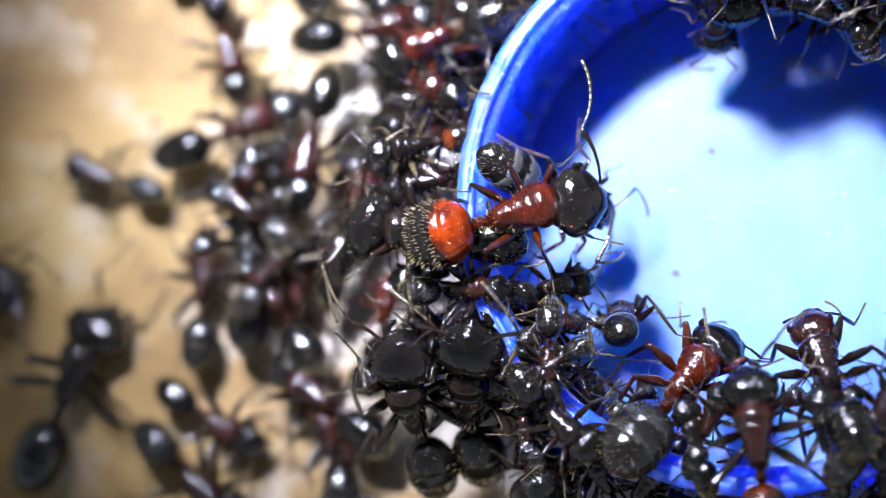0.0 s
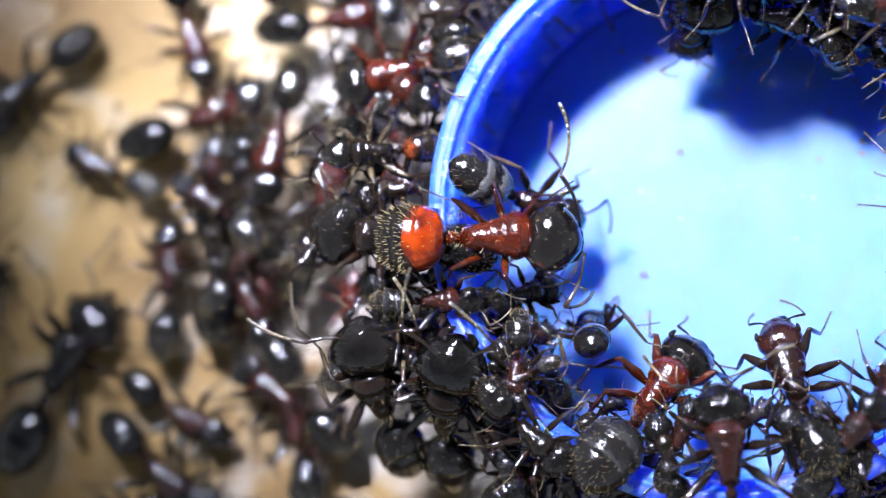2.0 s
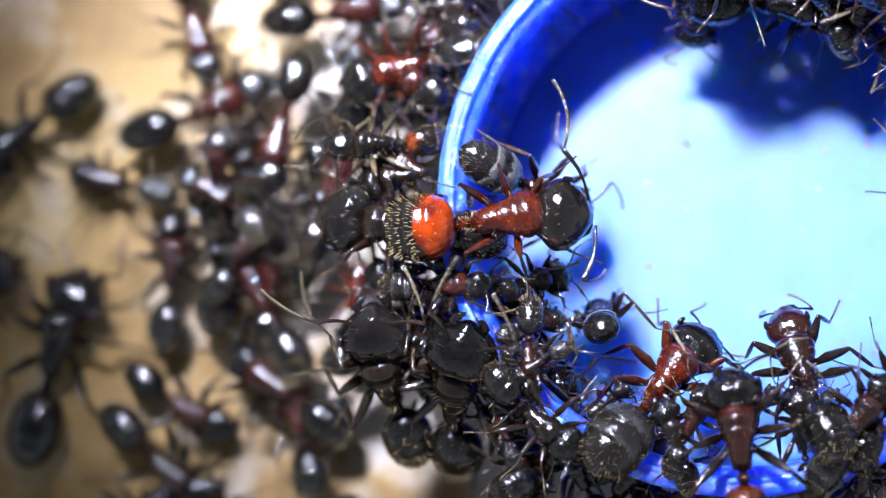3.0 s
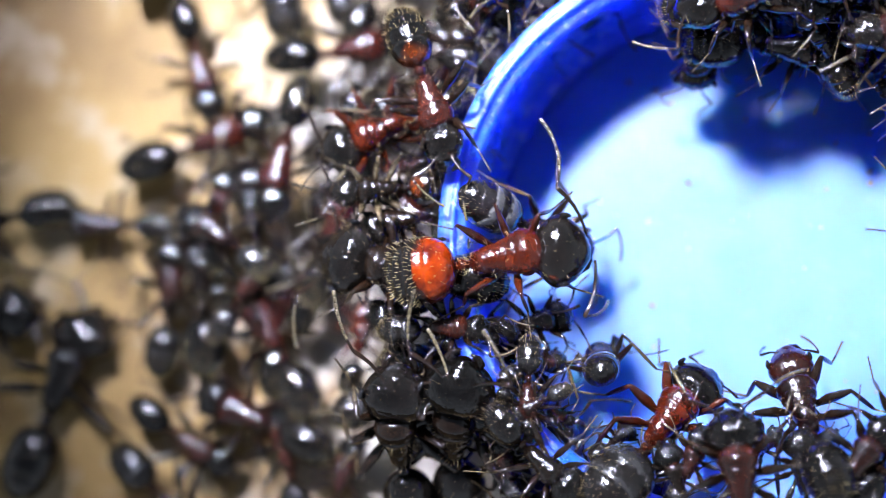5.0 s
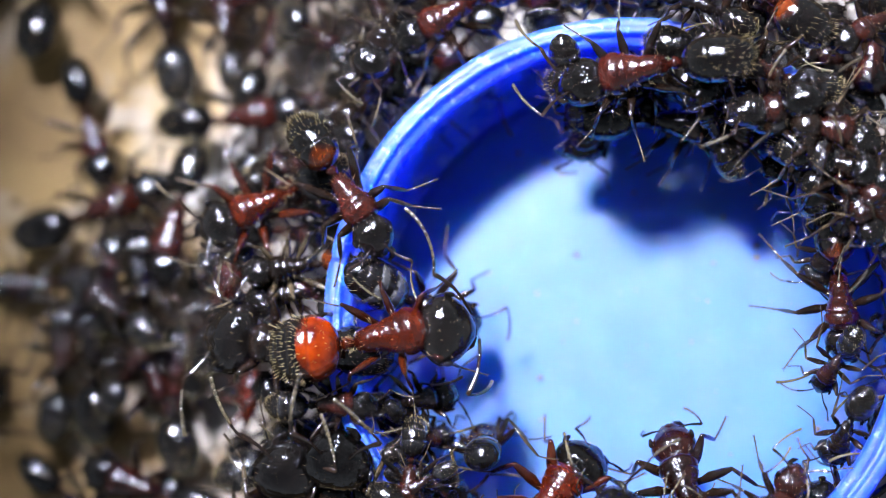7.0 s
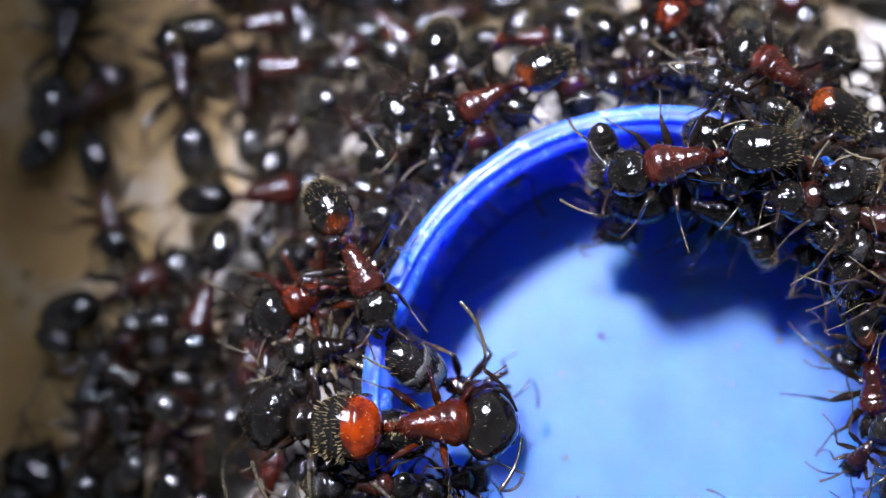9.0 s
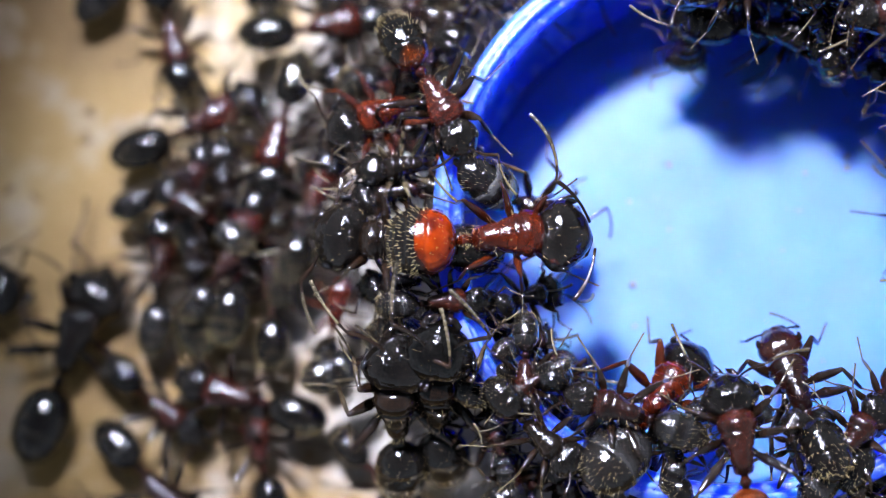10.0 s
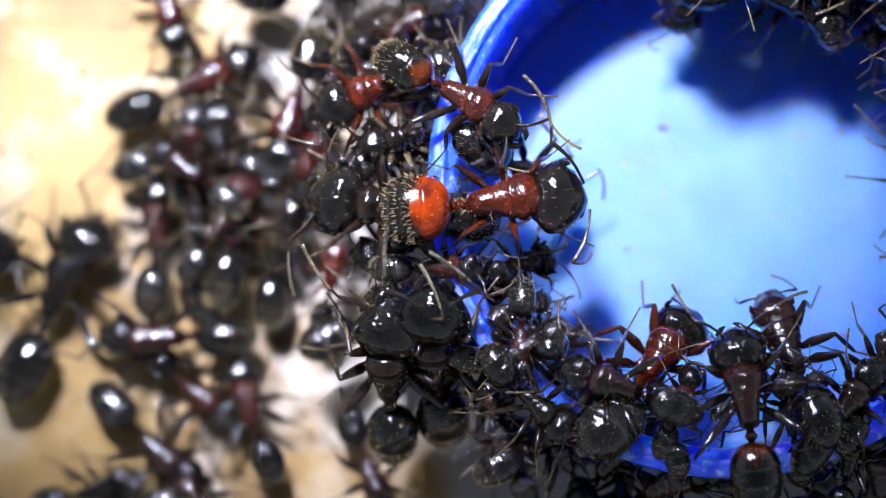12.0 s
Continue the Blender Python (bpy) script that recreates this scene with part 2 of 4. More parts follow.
def rings(bm, sections, n=16, index=0, power=2.0):
    """A closed skin over rings (x, half width, half height, z) along the x axis."""
    loops = []
    for x, w, h, z in sections:
        loop = []
        for i in range(n):
            a = 2 * math.pi * i / n
            c, s = math.cos(a), math.sin(a)
            c = math.copysign(abs(c) ** (2 / power), c)
            s = math.copysign(abs(s) ** (2 / power), s)
            loop.append(bm.verts.new((x, w * c, z + h * s)))
        loops.append(loop)
    for a, b in zip(loops, loops[1:]):
        for i in range(n):
            f = bm.faces.new((a[i], a[(i + 1) % n], b[(i + 1) % n], b[i]))
            f.material_index = index
    for loop in (loops[0], loops[-1]):
        bm.faces.new(loop).material_index = index
    return loops


def tube(bm, points, radii, n=7, index=0):
    """A tapered tube along points."""
    pts = [Vector(p) for p in points]
    loops = []
    for i, p in enumerate(pts):
        d = (pts[min(i + 1, len(pts) - 1)] - pts[max(i - 1, 0)]).normalized()
        side = d.cross(Vector((0.03, 1, 0.1))).normalized()
        up = side.cross(d)
        loops.append([bm.verts.new(p + radii[i] * (math.cos(2 * math.pi * k / n) * side + math.sin(2 * math.pi * k / n) * up)) for k in range(n)])
    for a, b in zip(loops, loops[1:]):
        for k in range(n):
            bm.faces.new((a[k], a[(k + 1) % n], b[(k + 1) % n], b[k])).material_index = index
    for loop in (loops[0], loops[-1]):
        bm.faces.new(loop).material_index = index


MM = 0.001


def curve_of(table, t):
    """A smooth value out of (position, value) pairs."""
    for (a, va), (b, vb) in zip(table, table[1:]):
        if t <= b:
            f = (t - a) / (b - a)
            f = f * f * (3 - 2 * f)
            return va + (vb - va) * f
    return table[-1][1]


# ---- ants ----
# An ant of 10 mm: x forward, its middle body round the origin, the ground about 2 mm below.
def head_mesh(material, big):
    bm = bmesh.new()
    w = 1.66 if big else 1.30
    secs = []
    for i in range(25):
        u = 0.5 - 0.5 * math.cos(math.pi * i / 24)
        e = math.sin(math.pi * min(0.985, max(0.015, u))) ** 0.42
        taper = curve_of([(0, 0.96), (0.35, 1.0), (0.7, 0.86), (1, 0.62)], u)
        secs.append(((u * 2.65 - 0.15) * MM, w * e * taper * MM, (1.12 if big else 1.0) * e * (0.86 + 0.14 * taper) * MM, (-0.25 * u) * MM))
    rings(bm, secs, 32)
    for v in bm.verts:
        x, y, top = v.co.x / MM, v.co.y / MM, v.co.z > 0
        # the hind border is drawn in at the middle
        back = max(0.0, 1 - x / 0.7)
        v.co.x += 0.20 * MM * back * max(0.0, 1 - abs(y) / 0.7)
        if top:
            # a furrow down the brow, hollows where the feelers root, and a raised face shield
            lift = -0.07 * math.exp(-(y / 0.10) ** 2) * math.exp(-((x - 1.2) / 0.7) ** 2)
            lift -= 0.16 * math.exp(-((abs(y) - 0.45) / 0.16) ** 2 - ((x - 1.78) / 0.22) ** 2)
            lift += 0.10 * math.exp(-(y / 0.34) ** 4 - ((x - 2.1) / 0.26) ** 4)
            v.co.z += lift * MM
    return mesh_of("head", bm, material)


def thorax_mesh(material):
    bm = bmesh.new()
    w = [(0, 0.42), (0.08, 0.56), (0.36, 0.68), (0.5, 0.83), (0.62, 1.02), (0.76, 1.12), (0.90, 0.98), (1, 0.60)]
    h = [(0, 0.34), (0.14, 0.76), (0.38, 0.84), (0.56, 0.84), (0.62, 0.90), (0.8, 0.98), (0.92, 0.78), (1, 0.40)]
    z = [(0, -0.22), (0.2, 0.02), (0.5, 0.05), (0.62, 0.12), (0.8, 0.12), (1, -0.05)]
    secs = []
    for i in range(41):
        u = i / 40
        groove = 1.0 - 0.09 * math.exp(-((u - 0.65) / 0.016) ** 2) - 0.05 * math.exp(-((u - 0.36) / 0.03) ** 2)
        end = 1.0 if 0 < i < 40 else 0.5
        secs.append(((-1.0 + 3.6 * u) * MM, curve_of(w, u) * groove * end * MM, curve_of(h, u) * groove * end * MM, curve_of(z, u) * MM))
    rings(bm, secs, 18)
    return mesh_of("thorax", bm, material)


def waist_mesh(material):
    bm = bmesh.new()
    rings(bm, [(-1.78 * MM, 0.12 * MM, 0.14 * MM, -0.3 * MM), (-1.62 * MM, 0.22 * MM, 0.24 * MM, -0.25 * MM), (-1.45 * MM, 0.34 * MM, 0.46 * MM, -0.08 * MM), (-1.3 * MM, 0.34 * MM, 0.5 * MM, -0.04 * MM), (-1.16 * MM, 0.24 * MM, 0.28 * MM, -0.2 * MM), (-0.95 * MM, 0.18 * MM, 0.2 * MM, -0.28 * MM)], 14)
    return mesh_of("waist", bm, material)


TERGITES = (0.0, 0.36, 0.62, 0.80, 0.92, 1.0)


def gaster_size(u):
    e = max(0.02, 1 - abs(2 * u ** 0.92 - 1) ** 2.2) ** (1 / 2.2)
    return e


def gaster_mesh(materials, fat, first=0.36, long=3.8):
    bm = bmesh.new()
    secs = []
    for k in range(5):
        a, b = TERGITES[k], TERGITES[k + 1]
        steps = 7 if k < 2 else 4
        for i in range(steps + 1):
            u = a + (b - a) * i / steps
            lip = 1.0 + 0.020 * (i / steps) ** 3 - (0.012 if i == 0 and k else 0)
            secs.append((u + (0.004 if i == 0 and k else 0), gaster_size(min(0.985, max(0.012, u))) * lip, k))
    rows = [((-long * u) * MM, 1.58 * fat * e * MM, 1.38 * fat * e * MM, 0.05 * MM) for u, e, k in secs]
    loops = rings(bm, rows, 22)
    for f in bm.faces:
        u = -f.calc_center_median().x / (long * MM)
        f.material_index = 0 if u < first else 1
    return mesh_of("gaster", bm, materials)


def bristle_mesh(fat, rows, per, long, seed, body=3.8):
    rnd = random.Random(seed)
    bm = bmesh.new()
    for u in rows:
        for i in range(per):
            a = math.pi * (0.04 + 0.92 * (i + rnd.uniform(-0.25, 0.25)) / (per - 1))
            uu = u + rnd.uniform(-0.03, 0.03)
            e = gaster_size(uu)
            p = Vector((-body * uu, 1.58 * fat * e * math.cos(a), 1.38 * fat * e * math.sin(a) + 0.05)) * MM
            n = Vector((-0.25 - 1.2 * max(0, uu - 0.5), math.cos(a) / 1.4, math.sin(a) / 1.2)).normalized()
            d = (n + Vector((-0.55 + rnd.uniform(-0.2, 0.2), rnd.uniform(-0.15, 0.15), 0.0))).normalized()
            ln = long * rnd.uniform(0.7, 1.15) * MM
            tube(bm, [p - 0.03 * MM * n, p + 0.5 * ln * d, p + ln * (d + Vector((-0.12, 0, 0)))], [0.010 * MM, 0.008 * MM, 0.003 * MM], 4)
    # a thin down of short hairs that lie close to the skin
    for i in range(80):
        uu, a = rnd.uniform(0.06, 0.94), math.pi * rnd.uniform(0.06, 0.94)
        e = gaster_size(uu)
        p = Vector((-body * uu, 1.58 * fat * e * math.cos(a), 1.38 * fat * e * math.sin(a) + 0.05)) * MM
        d = Vector((-1.0, 0.25 * math.cos(a) + rnd.uniform(-0.2, 0.2), 0.35 * math.sin(a))).normalized() * rnd.uniform(0.08, 0.14) * MM
        tube(bm, [p, p + 0.6 * d, p + d], [0.009 * MM, 0.007 * MM, 0.003 * MM], 3)
    return mesh_of("bristles", bm, HAIR)


def hair_mesh():
    """Fine upright hairs on the back of the thorax."""
    rnd = random.Random(9)
    bm = bmesh.new()
    for i in range(26):
        x, a = rnd.uniform(-0.7, 2.4), rnd.uniform(0.25, math.pi - 0.25)
        r = 0.78 if x < 0.9 else 0.92
        p = Vector((x, r * math.cos(a), r * 0.92 * math.sin(a))) * MM
        d = Vector((rnd.uniform(-0.5, 0.3), math.cos(a), math.sin(a))).normalized() * rnd.uniform(0.22, 0.36) * MM
        tube(bm, [p - 0.15 * d, p + 0.5 * d, p + d + Vector((-0.05 * MM, 0, 0))], [0.010 * MM, 0.008 * MM, 0.003 * MM], 3)
    return mesh_of("hairs", bm, HAIR)


def waist_hair_mesh():
    """A pale tuft on the scale of the waist and the end of the thorax."""
    rnd = random.Random(17)
    bm = bmesh.new()
    for i in range(46):
        x, a = rnd.uniform(-1.6, -0.75), rnd.uniform(0.1, math.pi - 0.1)
        p = Vector((x, 0.33 * math.cos(a), 0.42 * math.sin(a) - 0.05)) * MM
        d = Vector((rnd.uniform(-0.6, 0.2), math.cos(a), math.sin(a))).normalized() * rnd.uniform(0.12, 0.24) * MM
        tube(bm, [p - 0.2 * d, p + 0.5 * d, p + d], [0.011 * MM, 0.009 * MM, 0.004 * MM], 3)
    return mesh_of("hairs", bm, HAIR)


def face_hair_mesh(big):
    """Short hairs on the crown and face."""
    rnd = random.Random(17)
    bm = bmesh.new()
    w = 1.66 if big else 1.30
    for i in range(34):
        x, a = rnd.uniform(0.1, 2.2), rnd.uniform(0.2, math.pi - 0.2)
        e = math.sin(math.pi * (x + 0.15) / 2.65) ** 0.42 * curve_of([(0, 0.96), (0.35, 1.0), (0.7, 0.86), (1, 0.62)], (x + 0.15) / 2.65)
        p = Vector((x, w * e * 0.98 * math.cos(a), (1.1 if big else 0.98) * e * math.sin(a) - 0.25 * (x + 0.15) / 2.65)) * MM
        d = Vector((rnd.uniform(0.0, 0.9), math.cos(a) + rnd.uniform(-0.3, 0.3), math.sin(a))).normalized() * rnd.uniform(0.10, 0.24) * MM
        tube(bm, [p - 0.1 * d, p + 0.6 * d, p + d], [0.008 * MM, 0.006 * MM, 0.002 * MM], 3)
    return mesh_of("hairs", bm, HAIR)


def leg_mesh(material, lift, fold, long, splay, tarsus=None):
    """A leg along +x from its hip: thigh up, shin down, a jointed foot."""
    bm = bmesh.new()
    th = 2.55 * long
    sh = 2.5 * long
    a = radians(lift)
    knee = Vector((math.cos(a) * th, 0, math.sin(a) * th))
    b = a - radians(fold)
    ankle = knee + Vector((math.cos(b) * sh, 0.12 * splay, math.sin(b) * sh))
    tube(bm, [Vector((-0.42, 0, 0.42)) * MM, Vector((-0.12, 0, 0.02)) * MM, knee * 0.12 * MM, knee * 0.38 * MM + Vector((0, 0, 0.06 * MM)), knee * 0.75 * MM, knee * 0.97 * MM, knee * 1.02 * MM],
         [0.30 * MM, 0.24 * MM, 0.20 * MM, 0.30 * MM, 0.23 * MM, 0.14 * MM, 0.10 * MM], 8)
    q = [knee + (ankle - knee) * f for f in (0.0, 0.12, 0.5, 0.9, 1.0)]
    tube(bm, [p * MM for p in q], [0.085 * MM, 0.115 * MM, 0.145 * MM, 0.11 * MM, 0.08 * MM], 8, 2)
    # two spurs and the foot
    tube(bm, [ankle * 0.97 * MM + knee * 0.03 * MM, (ankle + Vector((0.18, 0.1, -0.22))) * MM], [0.03 * MM, 0.006 * MM], 4, 1)
    c = radians(-14)
    p = ankle.copy()
    seg = [0.95, 0.42, 0.30, 0.22, 0.34]
    for i, s in enumerate(seg):
        e = p + Vector((math.cos(c), 0.25 * splay, math.sin(c) * (0.7 if i else 1.3))) * s * long * 0.92
        tube(bm, [p * MM, (p + (e - p) * 0.8) * MM, e * MM], [0.055 * MM, 0.068 * MM, 0.05 * MM], 6, 1)
        p = e
    for s in (-1, 1):
        tube(bm, [p * MM, (p + Vector((0.08, 0.06 * s, 0.02))) * MM, (p + Vector((0.13, 0.09 * s, -0.07))) * MM], [0.035 * MM, 0.025 * MM, 0.006 * MM], 4, 1)
    return mesh_of("leg", bm, [material, tarsus or material, LEGRED if material is LEGRED else SHIN])


def antenna_mesh(elbow, droop, curl, long=1.0):
    """A feeler along +x: a long first joint, then a bent whip of ten beads."""
    bm = bmesh.new()
    s = Vector((1.95 * long, 0, 0.35))
    bow = math.copysign(0.17, elbow) * long
    tube(bm, [(s * f + Vector((0, bow * math.sin(math.pi * f), 0))) * MM for f in (-0.03, 0.1, 0.3, 0.55, 0.8, 0.93, 1.0)],
         [r * MM for r in (0.07, 0.065, 0.07, 0.085, 0.105, 0.115, 0.095)], 7)
    p = s.copy()
    yaw, pitch = radians(elbow), radians(droop)
    for i in range(10):
        d = Vector((math.cos(yaw) * math.cos(pitch), math.sin(yaw) * math.cos(pitch), math.sin(pitch)))
        e = p + d * 0.265 * long
        r = 0.066 + 0.030 * i / 9
        tube(bm, [p * MM, (p + (e - p) * 0.25) * MM, (p + (e - p) * 0.8) * MM, e * MM], [r * 0.86 * MM, r * MM, r * 1.05 * MM, r * 0.88 * MM], 6, 1 if i > 1 else 0)
        p = e
        yaw += radians(curl)
        pitch += radians(-2.0)
    return mesh_of("antenna", bm, [LEGDARK, ANT_TIP])


ANT_TIP = chitin("antenna_tip", (0.026, 0.020, 0.011), (0.105, 0.083, 0.046), 0.24, 1.0)


def eye_mesh():
    bm = bmesh.new()
    bmesh.ops.create_uvsphere(bm, u_segments=12, v_segments=8, radius=0.24 * MM)
    for v in bm.verts:
        v.co.y *= 0.5
        v.co.x *= 1.15
    return mesh_of("eye", bm, EYE)


def mandible_mesh(material):
    bm = bmesh.new()
    tube(bm, [(-0.05 * MM, 0.25 * MM, 0), (0.22 * MM, 0.34 * MM, -0.02 * MM), (0.5 * MM, 0.2 * MM, -0.05 * MM), (0.68 * MM, -0.12 * MM, -0.08 * MM)],
         [0.2 * MM, 0.21 * MM, 0.15 * MM, 0.03 * MM], 8)
    for i in range(3):
        tube(bm, [((0.34 + 0.1 * i) * MM, (0.16 - 0.08 * i) * MM, -0.05 * MM), ((0.36 + 0.1 * i) * MM, (0.0 - 0.08 * i) * MM, -0.07 * MM)], [0.05 * MM, 0.012 * MM], 4)
    return mesh_of("mandible", bm, material)


KINDS = {
    # head, big head, thorax, first gaster ring, gaster, legs, fatness
    "major": (BLACK, True, RED, ORANGE, BLACK, LEGRED, 0.90),
    "black": (FACE, True, BROWN, BLACK, BLACK, LEGDARK, 0.86),
    "dusky": (FACE, False, DARKRED, SILKY, SILKY, LEGDARK, 0.80),
    "red": (FACE, False, REDBROWN, BLACK, BLACK, LEGDARK, 0.80),
    "soldier": (BLACK, True, RED, SILKY, SILKY, LEGRED, 0.98),
    "redhead": (RED, False, RED, BLACK, BLACK, LEGRED, 0.88),
    "striped": (FACE, False, DARKRED, BANDED, BANDED, LEGDARK, 0.90),
    "ruddy": (DARKRED, False, DARKRED, BLACK, BLACK, LEGDARK, 0.86),
    "pale": (FACE, False, BROWN, AMBER, BROWN, TARSUS, 0.80),
    "broad": (FACE, True, DARKRED, AMBER, BLACK, LEGDARK, 0.90),
    "amber": (FACE, False, REDBROWN, AMBER, BLACK, LEGDARK, 0.86),
}
LABELS = {
    "major": "large red ant with orange gaster base",
    "black": "glossy black ant with a broad head",
    "dusky": "dark ant with brown thorax, black gaster",
    "red": "black-headed ant with red thorax, black gaster",
    "soldier": "large ant with broad head and red thorax",
    "redhead": "red-headed ant with shiny black gaster",
    "striped": "dark ant with silver-banded black gaster",
    "ruddy": "dark red ant with shiny black gaster",
    "pale": "small dark brown ant with pale golden legs",
    "broad": "broad-headed dark ant with amber gaster base",
    "amber": "dark ant with red-brown thorax, amber gaster base",
}
eye_data = eye_mesh()
mesh_store = {}


def stored(key, make):
    if key not in mesh_store:
        mesh_store[key] = make()
    return mesh_store[key]


def build_ant(kind, variant):
    head_m, big, thorax_m, first_m, gaster_m, leg_m, fat = KINDS[kind]
    rnd = random.Random(variant * 31 + 7)
    long = 3.15 if kind == "major" else 3.8
    root = new("ant")
    root.empty_display_size = 0.002
    chest = part("thorax", stored(("thorax", thorax_m.name), lambda: thorax_mesh(thorax_m)), root)
    tagged(part("hairs", stored("hairs", hair_mesh), chest, label="fine pale hairs"), kind="stuff")
    scale = part("waist", stored(("waist", thorax_m.name), lambda: waist_mesh(thorax_m)), root)
    if kind in ("major", "soldier"):
        tagged(part("hairs", stored("waist hairs", waist_hair_mesh), scale, label="pale golden hairs"), kind="stuff")
    g = part("gaster", stored(("gaster", first_m.name, gaster_m.name, fat), lambda: gaster_mesh([first_m, gaster_m], fat, 0.52 if kind == "major" else 0.36, long)), root,
             pose(-1.72 * MM, 0, -0.12 * MM, 0, rnd.uniform(-10, 6), rnd.uniform(-8, 8)))
    rows = (0.49, 0.54, 0.70, 0.84) if kind == "major" else (0.62, 0.80, 0.88, 0.95)
    tagged(part("bristles", stored(("bristles", kind == "major", fat), lambda: bristle_mesh(fat, rows, 24 if kind == "major" else 13, 0.20 if kind == "major" else 0.24, 5, long)), g,
                label="golden bristles"), kind="stuff")
    h = part("head", stored(("head", head_m.name, big), lambda: head_mesh(head_m, big)), root,
             pose(2.32 * MM, 0, 0.05 * MM, 0, rnd.uniform(8, 26), rnd.uniform(-14, 14)))
    tagged(part("hairs", stored(("face hairs", big), lambda: face_hair_mesh(big)), h, label="short pale hairs"), kind="stuff")
    w = 1.2 if big else 0.92
    for s in (-1, 1):
        part("eye", eye_data, h, pose(1.15 * MM, 1.26 * w * s * MM, 0.42 * MM, 0, 0, -9 * s))
        part("mandible", stored(("mandible", s), lambda: mandible_mesh(LEGDARK if s > 0 else BROWN)), h, pose((1.95 if kind == "major" else 2.2) * MM, 0.28 * w * s * MM, (-0.6 if kind == "major" else -0.35) * MM, 180 if s < 0 else 0, 0, 0))
        v = rnd.randrange(4)
        a = stored(("antenna", v, s), lambda: antenna_mesh((-38, -70, -20, -85)[v] * s, (-12, 5, -20, 0)[v], (-2, 4, 3, -3)[v] * s))
        part("antenna", a, h, pose(1.75 * MM, 0.42 * w * s * MM, 0.45 * MM, 0, rnd.uniform(-25, 5), s * rnd.uniform(38, 80)))
    for i, (x, yaw) in enumerate(((1.95, 48), (1.05, 95), (0.15, 138))):
        for s in (-1, 1):
            k = rnd.randrange(3)
            lm = stored(("leg", leg_m.name, i, k, s), lambda: leg_mesh(leg_m, (40, 30, 48)[k] - 4 * i, (100, 90, 116)[k], (0.80, 0.88, 1.05)[i], s * (-1 if i < 1 else 1), TARSUS))
            part("leg", lm, root, pose(x * MM, 0.75 * s * MM, -0.82 * MM, 0, 0, s * (yaw + rnd.uniform(-16, 16))))
    return root


prototypes = {}
ants = {}


def ant(kind, x, y, z, yaw, pitch=0.0, roll=0.0, length=10.0, variant=0, key="", note="", group="ants"):
    """An ant whose thorax lies at x, y, z (mm), its head towards yaw."""
    s = length / (10.0 if kind == "major" else 10.5)
    m = pose(x * MM, y * MM, z * MM, roll, pitch, yaw)
    if (kind, variant) in prototypes:
        ob = copy_thing(prototypes[kind, variant], m)
    else:
        ob = prototypes[kind, variant] = build_ant(kind, variant)
        ob.matrix_basis = m
    ob.scale = (s, s, s)
    if not note:
        note = "on the cap rim" if z > 9 else "on tan board" if math.hypot(x, y) > 19 else "beside the cap"
    tagged(ob, LABELS[kind] + " " + note, "ant", group)
    ants[key or "ant%d" % len(ants)] = ob
    return ob


# ---- lamp ----
def lathe(profile, n):
    bm = bmesh.new()
    loops = []
    for r, z in profile:
        loops.append([bm.verts.new((r * MM * math.cos(2 * math.pi * i / n), r * MM * math.sin(2 * math.pi * i / n), z * MM)) for i in range(n)])
    for a, b in zip(loops, loops[1:]):
        for i in range(n):
            bm.faces.new((a[i], a[(i + 1) % n], b[(i + 1) % n], b[i]))
    return bm, loops


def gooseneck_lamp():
    """Added and never in view: it stands on the board; its head turns about the lens, and the beam leaves along -z of
    the head.
    """
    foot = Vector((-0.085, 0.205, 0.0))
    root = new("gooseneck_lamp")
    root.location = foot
    tagged(root, "unseen stand-in for the torch, black with a white glowing lens", "lamp")
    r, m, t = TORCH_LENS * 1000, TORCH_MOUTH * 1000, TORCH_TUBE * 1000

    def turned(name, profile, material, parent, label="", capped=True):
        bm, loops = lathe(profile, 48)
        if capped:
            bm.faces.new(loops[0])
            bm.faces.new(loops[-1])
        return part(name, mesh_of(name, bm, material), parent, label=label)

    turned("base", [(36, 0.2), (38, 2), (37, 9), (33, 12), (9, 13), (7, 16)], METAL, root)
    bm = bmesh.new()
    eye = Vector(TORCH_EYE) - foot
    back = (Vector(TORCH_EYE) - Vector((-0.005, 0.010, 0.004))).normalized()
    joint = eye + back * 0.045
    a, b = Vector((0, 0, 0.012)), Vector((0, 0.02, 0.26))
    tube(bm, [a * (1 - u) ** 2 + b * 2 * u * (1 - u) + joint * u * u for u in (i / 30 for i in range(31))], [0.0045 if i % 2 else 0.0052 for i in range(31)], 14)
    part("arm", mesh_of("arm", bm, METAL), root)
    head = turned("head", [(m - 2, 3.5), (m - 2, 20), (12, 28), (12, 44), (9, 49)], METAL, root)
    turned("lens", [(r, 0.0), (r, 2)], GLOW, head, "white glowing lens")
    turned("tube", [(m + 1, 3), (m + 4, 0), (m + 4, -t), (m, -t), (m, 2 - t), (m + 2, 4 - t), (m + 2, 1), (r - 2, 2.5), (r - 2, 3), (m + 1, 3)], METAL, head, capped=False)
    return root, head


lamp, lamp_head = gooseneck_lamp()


# ---- ground ----
def ground():
    bm = bmesh.new()
    bmesh.ops.create_grid(bm, x_segments=160, y_segments=160, size=0.25)
    for v in bm.verts:
        v.co.z = 0.00012 * noise.noise(v.co * 160) + 0.00004 * noise.noise(v.co * 700)
    # the board's edges, 6 mm thick
    rim = bmesh.ops.extrude_edge_only(bm, edges=[e for e in bm.edges if e.is_boundary])
    for g in rim["geom"]:
        if isinstance(g, bmesh.types.BMVert):
            g.co.z = -0.006
    ob = new("ground", mesh_of("ground", bm, BOARD))
    tagged(ob, "tan stained board with pale grey blotches", "ground", kind="structure")


ground()


